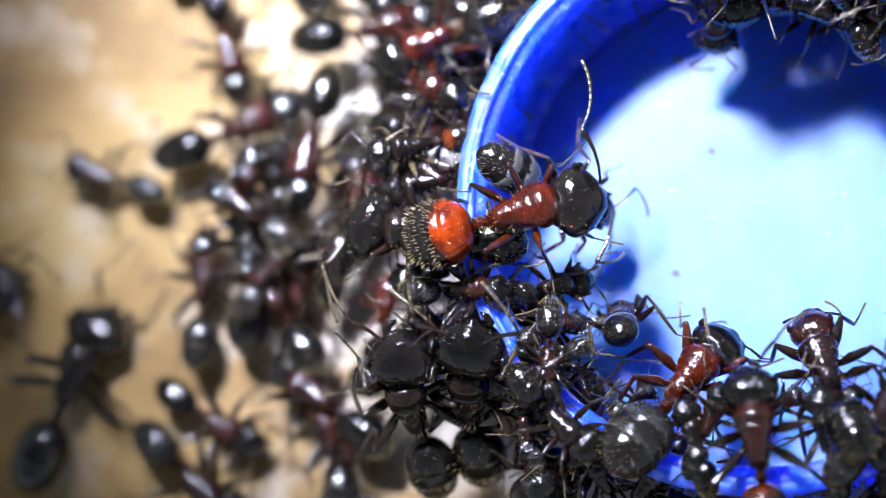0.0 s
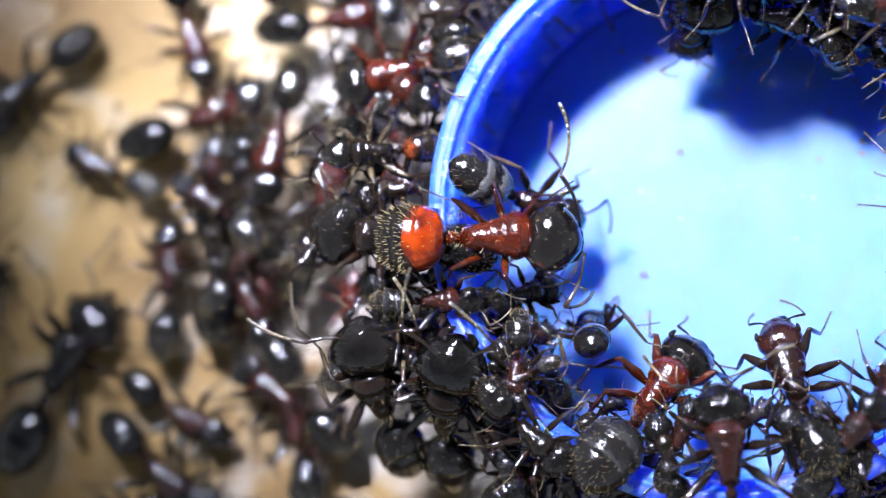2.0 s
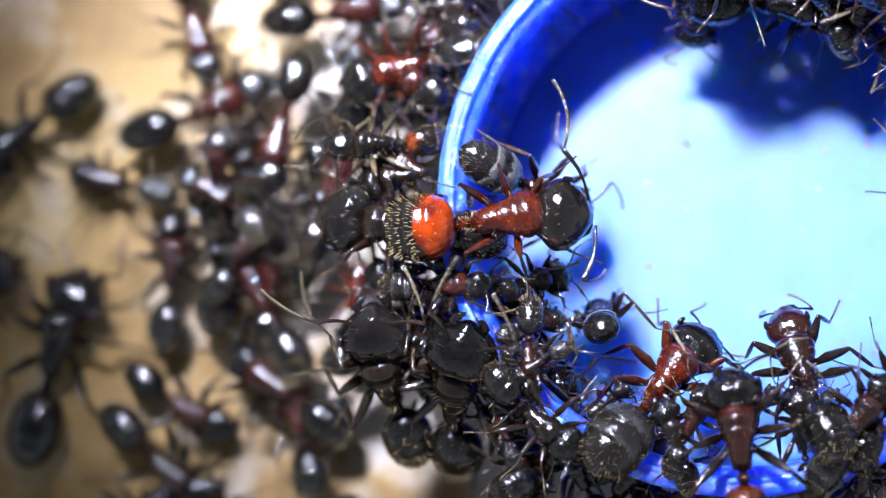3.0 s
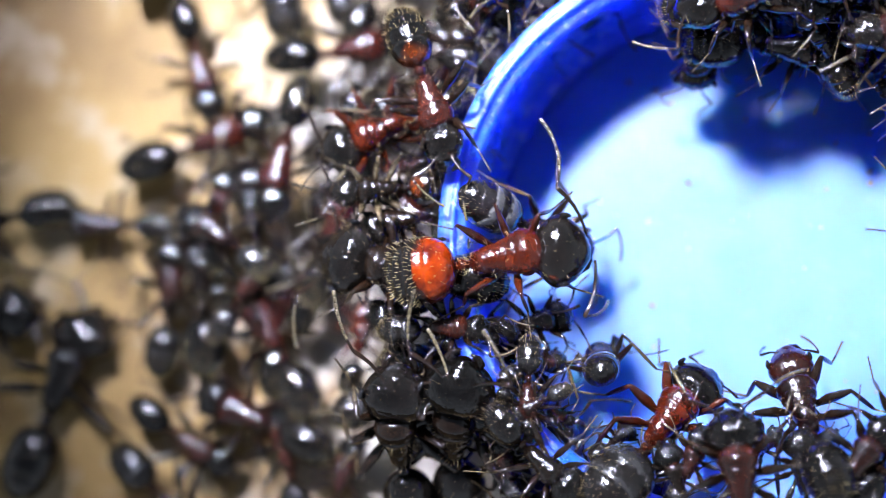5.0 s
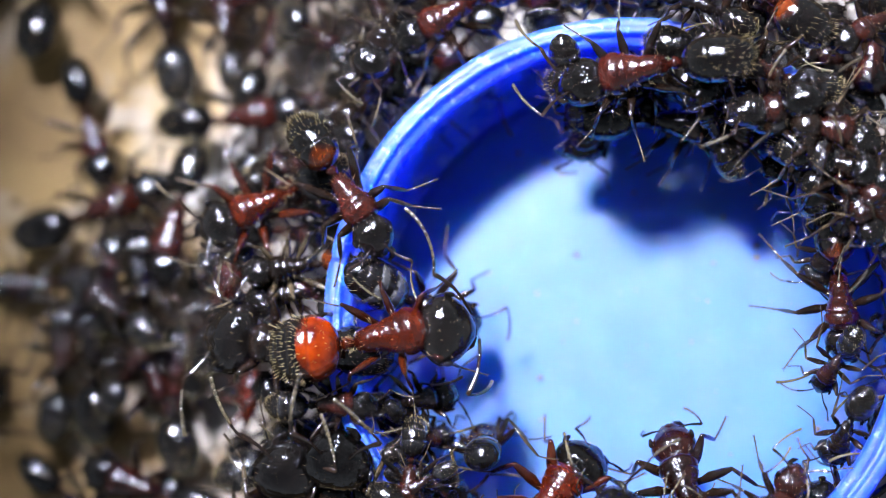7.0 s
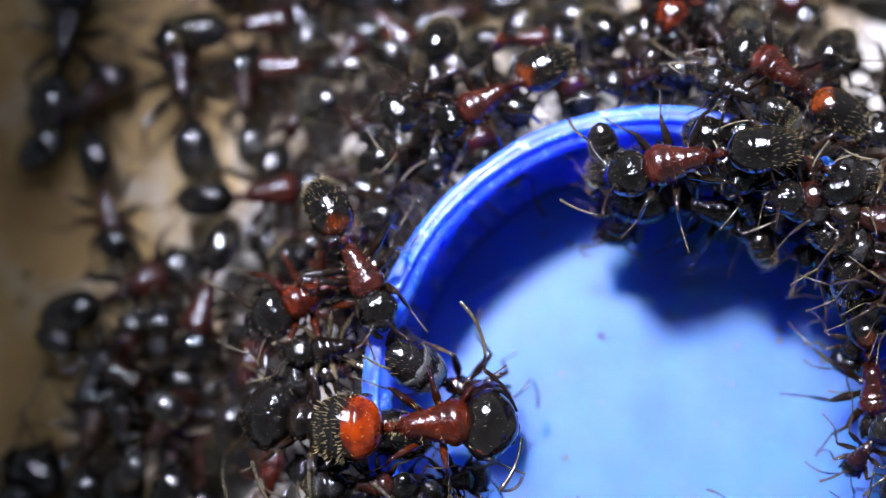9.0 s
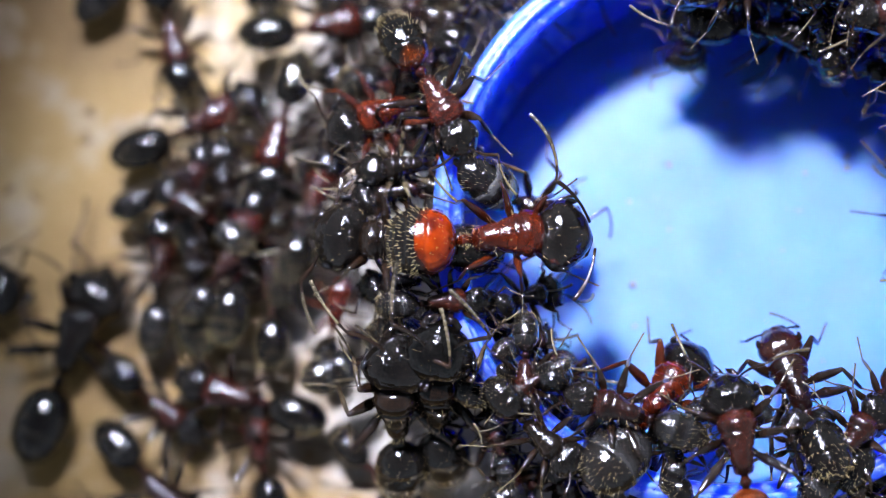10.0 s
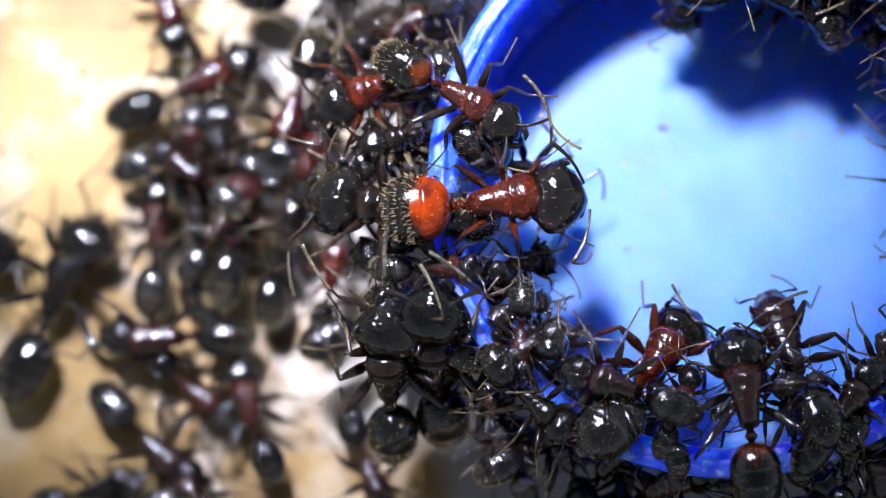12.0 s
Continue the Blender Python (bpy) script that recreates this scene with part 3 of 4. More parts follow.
# ---- bottle cap ----
def bottle_cap():
    root = new("bottle_cap")
    tagged(root, "upturned blue plastic bottle cap ringed by ants", "bottle cap")
    wall = [(13.6, 0.0), (14.3, 0.0), (14.5, 0.3), (14.5, 10.6), (14.35, 10.75), (14.35, 11.0), (14.55, 11.15), (14.62, 12.0), (14.58, 12.16), (14.48, 12.25), (14.32, 12.29), (14.1, 12.34), (14.06, 12.31), (14.0, 12.37), (13.86, 12.40), (13.76, 12.36), (13.7, 12.26), (13.72, 12.18),
            (13.66, 12.05), (13.45, 11.98), (13.3, 11.9), (13.2, 11.7), (13.15, 11.2), (13.3, 11.0), (13.6, 10.85), (13.8, 10.4), (13.85, 5.5), (13.7, 4.9), (13.4, 4.4), (13.0, 4.1), (12.9, 3.2), (13.3, 3.0), (13.6, 0.0)]
    bm, _ = lathe(wall, 320)
    for v in bm.verts:
        # a worn, slightly uneven rim
        if v.co.z > 11.6 * MM:
            k = noise.noise(v.co * 420) * 0.05 + noise.noise(v.co * 1500) * 0.03
            v.co.z += k * MM
            v.co.x *= 1 + 0.0022 * k * 20
            v.co.y *= 1 + 0.0022 * k * 20
    part("wall", mesh_of("cap_wall", bm, BLUE), root)
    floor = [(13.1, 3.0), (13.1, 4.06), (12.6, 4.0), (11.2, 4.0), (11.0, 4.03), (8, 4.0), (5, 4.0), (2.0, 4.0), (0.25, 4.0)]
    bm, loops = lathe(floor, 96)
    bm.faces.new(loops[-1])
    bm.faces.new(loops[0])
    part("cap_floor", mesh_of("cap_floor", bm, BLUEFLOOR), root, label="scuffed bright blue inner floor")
    # grip ribs round the outside
    bm = bmesh.new()
    rings(bm, [(0.3 * MM, 0.13 * MM, 0.10 * MM, 0), (0.6 * MM, 0.17 * MM, 0.2 * MM, 0), (9.6 * MM, 0.17 * MM, 0.2 * MM, 0), (10.3 * MM, 0.12 * MM, 0.08 * MM, 0)], 6)
    rib = mesh_of("rib", bm, BLUE)
    for i in range(120):
        part("rib", rib, root, pose(0, 0, 0, 0, 0, 3.0 * i) @ pose(14.5 * MM, 0, 0, 0, -90, 0))


bottle_cap()


def crumbs():
    """Specks of dirt on the floor of the cap."""
    rnd = random.Random(4)
    bm = bmesh.new()
    for i in range(70):
        r, a = 11.5 * math.sqrt(rnd.random()), rnd.uniform(0, 6.283)
        s = rnd.choice((0.05, 0.06, 0.09, 0.12, 0.17))
        res = bmesh.ops.create_icosphere(bm, subdivisions=1, radius=s * MM)
        for v in res["verts"]:
            v.co = Vector((v.co.x * rnd.uniform(0.6, 1.5), v.co.y, v.co.z * 0.5)) + Vector((r * math.cos(a) * MM, r * math.sin(a) * MM, (4.0 + 0.4 * s) * MM))
    tagged(new("dirt_specks", mesh_of("dirt_specks", bm, DIRT)), "dark dirt specks scattered on the blue cap floor", "dirt", kind="stuff")


crumbs()

# ---- the ants ----
ant("major", -11.57, -1.59, 14.70, 3, 1, 0, 10.0, 0, "hero")
ant("black", -36.06, -5.94, 2.00, 71, -0, 0, 11.8, 1, "f1")
ant("red", -30.52, -9.43, 2.00, -30, -0, 0, 7.4, 2, "f2")
ant("dusky", -31.67, -12.58, 2.00, -42, -0, 0, 8.8, 3, "f3")
ant("red", -23.79, -10.69, 2.20, 104, -0, 0, 7.6, 4, "f4")
ant("red", -18.05, -12.21, 2.00, -42, -0, 0, 7.3, 0, "f5")
ant("black", -28.43, -0.75, 2.60, 92, -0, 0, 9.8, 1, "f6")
ant("dusky", -31.13, -2.31, 2.20, 89, -0, 0, 8.3, 2, "f7")
ant("red", -25.43, -2.76, 2.60, 87, -0, 0, 8.2, 0, "f8")
ant("red", -23.92, -8.58, 3.00, 146, -0, 0, 9.0, 0, "c1")
ant("red", -29.29, 6.83, 2.60, 22, -0, 0, 9.7, 2, "f11")
ant("dusky", -29.73, 2.79, 2.10, 16, -2, 0, 7.0, 1, "k1")
ant("red", -24.50, 5.42, 4.20, -104, 0, 0, 8.8, 3, "f14")
ant("red", -21.80, 1.85, 3.90, 69, 0, 0, 8.4, 4, "f15")
ant("redhead", -20.48, -4.29, 3.70, 78, -11, 0, 5.4, 2, "f16")
ant("red", -28.34, 2.95, 3.60, 84, -11, 0, 6.1, 0, "f17")
ant("dusky", -25.73, 18.16, 2.50, 101, -1, 0, 10.2, 3, "g1")
ant("dusky", -22.08, 17.03, 3.30, 98, -2, 0, 7.1, 4, "g2")
ant("red", -29.96, 11.97, 2.40, -72, -3, 0, 8.0, 1, "g3")
ant("red", -21.30, 12.00, 3.40, 8, -3, 0, 9.0, 2, "g4")
ant("dusky", -31.38, 18.69, 2.00, 50, -0, 0, 8.6, 0, "k3")
ant("black", -39.55, 6.99, 2.00, -139, 0, 0, 9.4, 3, "k2")
ant("red", -26.65, -3.06, 3.00, 121, -0, 0, 9.6, 1, "d5")
ant("dusky", -26.55, -1.49, 4.40, 55, -0, 0, 6.4, 3, "d1")
ant("black", -26.36, 2.47, 3.40, 104, -0, 0, 8.2, 0, "d2")
ant("dusky", -27.65, 1.54, 5.00, 146, -0, 0, 6.8, 2, "d3")
ant("black", -22.83, -0.35, 3.40, 72, 0, 0, 6.2, 4, "d4")
ant("black", -46.36, -1.85, 2.00, 5, -0, 0, 9.9, 2, "l1")
ant("black", -33.77, -15.35, 2.00, 14, -0, 0, 6.5, 3, "b1")
ant("dusky", -27.80, -15.83, 2.00, 128, -0, 0, 6.7, 1, "b2")
ant("dusky", -22.50, -11.49, 2.40, 69, -0, 0, 6.3, 0, "b3")
ant("black", -32.71, 20.82, 2.20, 84, -0, 0, 9.7, 2, "t3")
ant("red", -19.44, 15.89, 3.40, 68, -0, 0, 7.6, 2, "t6")
ant("dusky", -16.70, 19.09, 4.00, 50, -0, 0, 7.5, 3, "t7")
ant("soldier", -17.57, 5.76, 11.50, -156, -9, 0, 8.6, 2, "w7")
ant("black", -15.9, -1.38, 12.40, 175, -3, 0, 9.4, 0, "w1")
ant("pale", -17.10, 2.88, 12.25, -175, -15, 0, 6.6, 4, "w2")
ant("amber", -15.01, 6.86, 13.85, -65, -5, 0, 8.7, 1, "w3")
ant("striped", -9.75, 0.60, 10.5, -18, 44, 0, 8.2, 2, "w4")
ant("black", -15.92, -3.17, 10.80, -172, 4, 0, 5.9, 2, "u1")
ant("black", -10.33, -4.08, 11.00, 12, 23, 0, 5.6, 3, "u2")
ant("black", -16.49, -9.93, 11.22, 98, -32, 0, 10.2, 1, "s8")
ant("black", -13.56, -9.86, 11.22, 82, -32, 0, 10.8, 4, "s7")
ant("dusky", -10.01, -7.75, 13.20, -92, -4, 0, 5.5, 3, "s6")
ant("striped", -7.00, -5.97, 9.95, 106, 72, 0, 6.9, 1, "s5")
ant("dusky", -5.13, -10.27, 14.20, 160, -3, 0, 7.5, 3, "s9")
ant("dusky", -9.46, -8.17, 13.60, -150, -0, 0, 3.5, 2, "s14")
ant("soldier", -3.75, -9.35, 11.70, 55, 25, 0, 9.9, 0, "s1")
ant("broad", -0.09, -12.02, 14.00, 95, 0, 0, 9.2, 3, "s2")
ant("ruddy", 3.05, -8.9, 11.6, 108, 28, 0, 9.4, 4, "s3")
ant("dusky", 5.29, -11.43, 12.75, 54, -4, 0, 7.1, 1, "s4")
ant("ruddy", 6.89, -10.30, 12.00, 64, -0, 0, 7.1, 2, "s11")
ant("dusky", -11.42, -11.40, 10.00, 106, -14, 0, 4.1, 2, "p1")
ant("dusky", -7.84, -13.90, 8.75, 117, -27, 0, 5.6, 3, "p4")
ant("dusky", -4.96, -15.28, 7.50, 97, -32, 0, 5.6, 4, "p5")
ant("dusky", -14.38, -4.37, 12.55, 1, -7, 0, 6.0, 1, "x1")
ant("black", -14.91, -7.60, 11.65, 158, -6, 0, 6.6, 2, "x2")
ant("black", -7.61, -11.49, 11.20, 155, -4, 0, 5.8, 1, "x5")
ant("dusky", -10.72, -13.61, 9.00, 117, -21, 0, 5.7, 0, "x6")
ant("black", -2.95, -12.14, 12.70, 108, -12, 0, 4.9, 2, "x7")
ant("dusky", -2.47, -11.33, 12.80, 67, -5, 0, 5.0, 3, "x8")
ant("black", 3.00, -12.14, 12.15, 97, -13, 0, 5.8, 4, "x9")
ant("black", 5.64, -14.14, 11.50, 81, -10, 0, 5.5, 0, "x10")
ant("black", -16.06, 1.34, 11.40, -170, -4, 0, 6.3, 3, "x11")
ant("dusky", -15.81, 1.52, 11.25, 147, 5, 0, 6.1, 0, "x12")
ant("black", 1.13, -16.25, 7.00, 120, -21, 0, 5.6, 4, "x14")
ant("dusky", 4.28, -16.41, 7.50, 73, -31, 0, 5.8, 1, "x15")
ant("black", -10.41, -5.28, 11.00, -42, 48, 0, 4.0, 0, "y1")
ant("dusky", -9.94, -6.16, 10.80, 26, 48, 0, 4.9, 4, "y2")
ant("black", -10.31, -8.35, 12.00, -31, 39, 0, 3.2, 2, "y3")
ant("dusky", -8.75, -8.41, 12.50, -34, 23, 0, 2.8, 1, "y4")
ant("black", -6.04, -9.87, 11.55, 41, 38, 0, 3.4, 3, "y5")
ant("dusky", 0.70, -10.48, 11.70, 45, 20, 0, 4.1, 0, "y6")
ant("black", 4.11, -11.08, 12.20, 88, 6, 0, 3.8, 1, "y7")
ant("black", -9.60, -10.80, 13.60, -43, 0, 0, 6.4, 2, "m1")
ant("amber", -7.96, 15.18, 12.25, -150, -3, 0, 8.4, 1, "n1")
ant("black", -11.67, 16.12, 11.90, -116, -15, 0, 7.2, 4, "n2")
ant("dusky", -16.05, 15.44, 7.25, -39, -15, 0, 5.7, 0, "n15")
ant("amber", -6.67, 18.99, 8.50, 1, -10, 0, 5.8, 2, "n7")
ant("redhead", 1.59, 21.98, 10.00, -101, -15, 0, 7.6, 4, "n8")
ant("dusky", -0.12, 16.28, 11.50, -167, -10, 0, 5.9, 0, "n13")
ant("red", 1.7, 11.2, 15.30, -171, 4, 0, 9.9, 2, "n4")
ant("black", -1.81, 9.76, 10.30, -87, 57, 0, 7.3, 1, "n9")
ant("amber", 6.69, 15.66, 12.65, 144, 2, 0, 8.8, 3, "n5")
ant("black", 12.32, 17.53, 5.25, -30, -4, 0, 7.8, 0, "n6")
ant("dusky", 12.81, 13.99, 11.75, -148, -14, 0, 6.1, 1, "n14")
ant("black", 4.65, 8.98, 11.50, 118, -37, 0, 5.7, 1, "n10")
ant("dusky", 6.45, 9.40, 11.35, -125, 40, 0, 5.8, 2, "n16")
ant("dusky", 9.04, 6.63, 11.00, 160, 22, 0, 5.4, 4, "n11")
ant("black", 9.96, 3.10, 10.70, -118, 40, 0, 5.3, 2, "e4")
ant("dusky", 10.13, -2.60, 10.70, -125, 44, 0, 4.9, 3, "e5")
ant("black", 4.30, 14.57, 13.90, 148, 6, 0, 5.4, 4, "n17")
ant("amber", 10.56, 1.05, 10.50, -85, 14, 0, 8.2, 3, "e1")
ant("dusky", 9.89, 6.11, 10.75, -133, 40, 0, 5.5, 0, "e2")
ant("black", 10.62, -5.79, 10.75, -116, 41, 0, 5.4, 0, "e3")


# ---- the crowd between them ----
def scatter(count, x, y, z, yaws, kinds, gap, seed, lengths=(7.0, 10.5), inside=None):
    """Ants strewn over a stretch of the plan (mm), no two closer than gap."""
    rnd = random.Random(seed)
    done = [ob.location.xy * 1000 for ob in ants.values()] if gap > 2.4 else []
    tries = 0
    while count and tries < 6000:
        tries += 1
        p = Vector((rnd.uniform(*x), rnd.uniform(*y)))
        if p.length < 16.0 or (inside and not inside(p)) or any((p - q).length < gap for q in done) or any((p - Vector(c[:2])).length < c[2] for c in BARE):
            continue
        done.append(p)
        count -= 1
        h = z(p, rnd)
        ant(rnd.choice(kinds), p.x, p.y, h, rnd.choice(yaws) + rnd.uniform(-35, 35), rnd.uniform(-12, 12), rnd.uniform(-12, 12), rnd.uniform(*lengths), rnd.randrange(5))


BARE = ((-20.5, -9.0, 3.6), (11.8, 20.8, 5.0), (-4.2, 22.0, 2.5))


def heap(p, rnd):
    """Ants near the cap climb on one another."""
    d = p.length - 14.6
    return 2.0 + max(0.0, 1 - d / 7.0) * 6.0 + rnd.uniform(0, 1.2)


WEST = lambda p: -32.5 + 0.2 * abs(p.y - 4) < p.x and p.y > -9
DARK = ("dusky", "dusky", "black", "dusky", "red")
scatter(6, (-22, -14), (-16, 16), heap, (90, -90, 0, 180), DARK, 2.7, 12, (7.2, 9.2), WEST)
scatter(44, (-22, 24), (12, 27), heap, (0, 180, 90, -60), DARK + ("red",), 2.8, 13, (7.2, 9.6))
scatter(6, (-9, 22), (-24, -17), heap, (90, 60, 120, -90), DARK, 4.5, 14, (7.2, 9.4))
scatter(10, (14, 23), (-14, 13), heap, (180, 150, 90), DARK, 3.0, 15, (7.2, 9.4))

def ring(count, a0, a1, r, z, seed, lengths, kinds, spread=60):
    """Ants that climb the outside of the cap, most of them head up and inwards."""
    rnd = random.Random(seed)
    for i in range(count):
        a = a0 + (a1 - a0) * (i + rnd.uniform(0.1, 0.9)) / count
        q = rnd.uniform(*r)
        ant(rnd.choice(kinds), q * math.cos(radians(a)), q * math.sin(radians(a)), rnd.uniform(*z), a + 180 + rnd.uniform(-spread, spread), rnd.uniform(-40, 5), rnd.uniform(-25, 25),
            rnd.uniform(*lengths), rnd.randrange(5))


ring(17, 45, 168, (17.6, 19.2), (6.5, 9.8), 21, (6.8, 8.8), DARK + ("red",))
ring(9, 15, 72, (11.8, 13.4), (12.8, 14.4), 24, (6.0, 7.6), DARK, 130)
# added ants, mostly hidden, that fill out the shadow on the cap floor
ant("black", 3.0, 11.5, 9.4, -6, 0, -20, 10.0, 1, "h1")
ant("black", 3.9, 10.3, 7.8, -14, 0, -20, 9.5, 2, "h2")
ant("black", 1.8, 12.2, 11.0, -160, 25, -10, 7.5, 3, "h3")
ant("black", 0.9, 11.5, 12.6, 6, 0, -12, 8.4, 0, "h4")
ant("dusky", -2.2, 11.0, 11.2, -80, 48, 0, 6.5, 1, "h5")
ant("black", 2.2, 9.6, 10.3, -8, 4, 0, 9.0, 4, "h6")
ring(7, 192, 262, (14.8, 15.8), (8.0, 10.6), 22, (6.8, 8.8), DARK)
ring(4, 285, 345, (15.2, 17.0), (7.0, 10.0), 23, (6.8, 8.8), DARK)

# the large ant on the rim holds its feelers wide and grips with its legs
hero = ants["hero"]
hero_head = next(o for o in hero.children if o.name.startswith("head"))
for o in hero.children:
    if o.name.startswith("leg"):
        o.scale = (0.82, 0.74, 0.92)
    if o.name.startswith("gaster"):
        o.scale = (1.14, 1.16, 1.12)
    if o.name.startswith("thorax"):
        o.scale = (1.0, 1.05, 1.0)
hero_head.scale = (1.08, 1.10, 1.1)
broad_head = next(o for o in ants["w1"].children if o.name.startswith("head"))
broad_head.scale = (1.25, 1.3, 1.3)
for key, wide in (("s8", 1.15), ("s7", 1.15)):
    o = next(o for o in ants[key].children if o.name.startswith("head"))
    o.scale = (wide, wide, wide)
banded_tail = next(o for o in ants["w4"].children if o.name.startswith("gaster"))
banded_tail.scale = (1.25, 1.05, 1.1)
silver_tail = next(o for o in ants["s1"].children if o.name.startswith("gaster"))
silver_tail.scale = (1.1, 1.1, 1.1)
feelers = [o for o in hero_head.children if o.name.startswith("antenna")]
feelers[1].data = antenna_mesh(-52, -4, 5.5, 1.25)
feelers[0].data = antenna_mesh(104, -46, 5.0, 1.25)
FEELER_N = pose(2.15 * MM, 0.80 * MM, 0.25 * MM)
FEELER_S = pose(2.62 * MM, -0.42 * MM, 0.10 * MM, 0, 6, -106)
feelers[1].matrix_basis, feelers[0].matrix_basis = FEELER_N, FEELER_S
# ants packed under the rim draw in their legs
for key in ("n9", "n10", "n16", "n4", "h1", "h2", "h3", "h4", "h5", "h6"):
    for o in ants[key].children:
        if o.name.startswith("leg"):
            o.scale = (0.75, 0.8, 0.75) if key == "n4" else (0.6, 0.7, 0.6)
# the feelers of the broad-headed ant behind it hang down on either side
for o in broad_head.children:
    if o.name.startswith("antenna"):
        side = 1 if o.location.y > 0 else -1
        o.data = antenna_mesh(24 * side, -14, 2.0 * side, 0.95)
        o.matrix_basis = pose(1.7 * MM, 0.55 * side * MM, 0.35 * MM, 0, 4, 68 * side)
# a feeler of the large-headed ant below the rim reaches far out over the board
reaching = next(o for o in ants["s8"].children if o.name.startswith("head"))
for o in reaching.children:
    if o.name.startswith("antenna") and o.location.y > 0:
        turned = (pose(0, 0, 0, 0, -48, 92) @ reaching.matrix_basis).to_3x3().inverted()
        o.data = antenna_mesh(-14, 6, -2.0, 1.05)
        o.matrix_basis = Matrix.Translation(o.location) @ (turned @ Vector((-3.7, 2.2, 0.5))).to_track_quat("X", "Z").to_matrix().to_4x4()
# the feelers of the two ants that lean over the rim hang down
for key in ("s1", "s3"):
    leaning = next(o for o in ants[key].children if o.name.startswith("head"))
    for o in leaning.children:
        if o.name.startswith("antenna"):
            side = 1 if o.location.y > 0 else -1
            o.matrix_basis = pose(o.location.x, o.location.y, o.location.z, 0, 34, 66 * side)
            o.scale = (0.75, 0.75, 0.75)


# ---- movement ----
def sway(ob, shift, turn, seed, step=0.75):
    """Small steps and turns on the spot."""
    rnd = random.Random(seed)
    base = Matrix.LocRotScale(ob.location, ob.rotation_euler, None)
    rows, t = [], 0.0
    while t < 12.0:
        g = lambda a: rnd.uniform(-a, a)
        rows.append((t, base @ pose(g(shift) * MM, g(shift) * MM, g(shift) * 0.4 * MM, g(turn), g(turn), g(turn))))
        t += step * rnd.uniform(0.6, 1.5)
    rows.append((12.0, base))
    walk(ob, rows)


def feel(ob, seed, turn=22.0, step=0.45):
    """A feeler that taps about."""
    rnd = random.Random(seed)
    base = ob.matrix_basis.copy()
    rows, t = [], 0.0
    while t < 12.0:
        rows.append((t, base @ pose(0, 0, 0, 0, rnd.uniform(-turn, turn) * 0.6, rnd.uniform(-turn, turn))))
        t += step * rnd.uniform(0.6, 1.6)
    rows.append((12.0, base))
    walk(ob, rows)


def stride(ob, seed, turn=20.0, step=0.28):
    """The legs of a walking ant swing in two sets of three."""
    legs = [o for o in ob.children if o.name.startswith("leg")]
    for i, leg in enumerate(legs):
        base = leg.matrix_basis.copy()
        sign = 1 if (i // 2 + i % 2) % 2 else -1
        rows, t, k = [], 0.0, 0
        while t < 12.0:
            rows.append((t, base @ pose(0, 0, 0, 0, -6 if k % 2 else 4, sign * turn * (1 if k % 2 else -1))))
            t += step
            k += 1
        rows.append((12.0, base))
        walk(leg, rows)


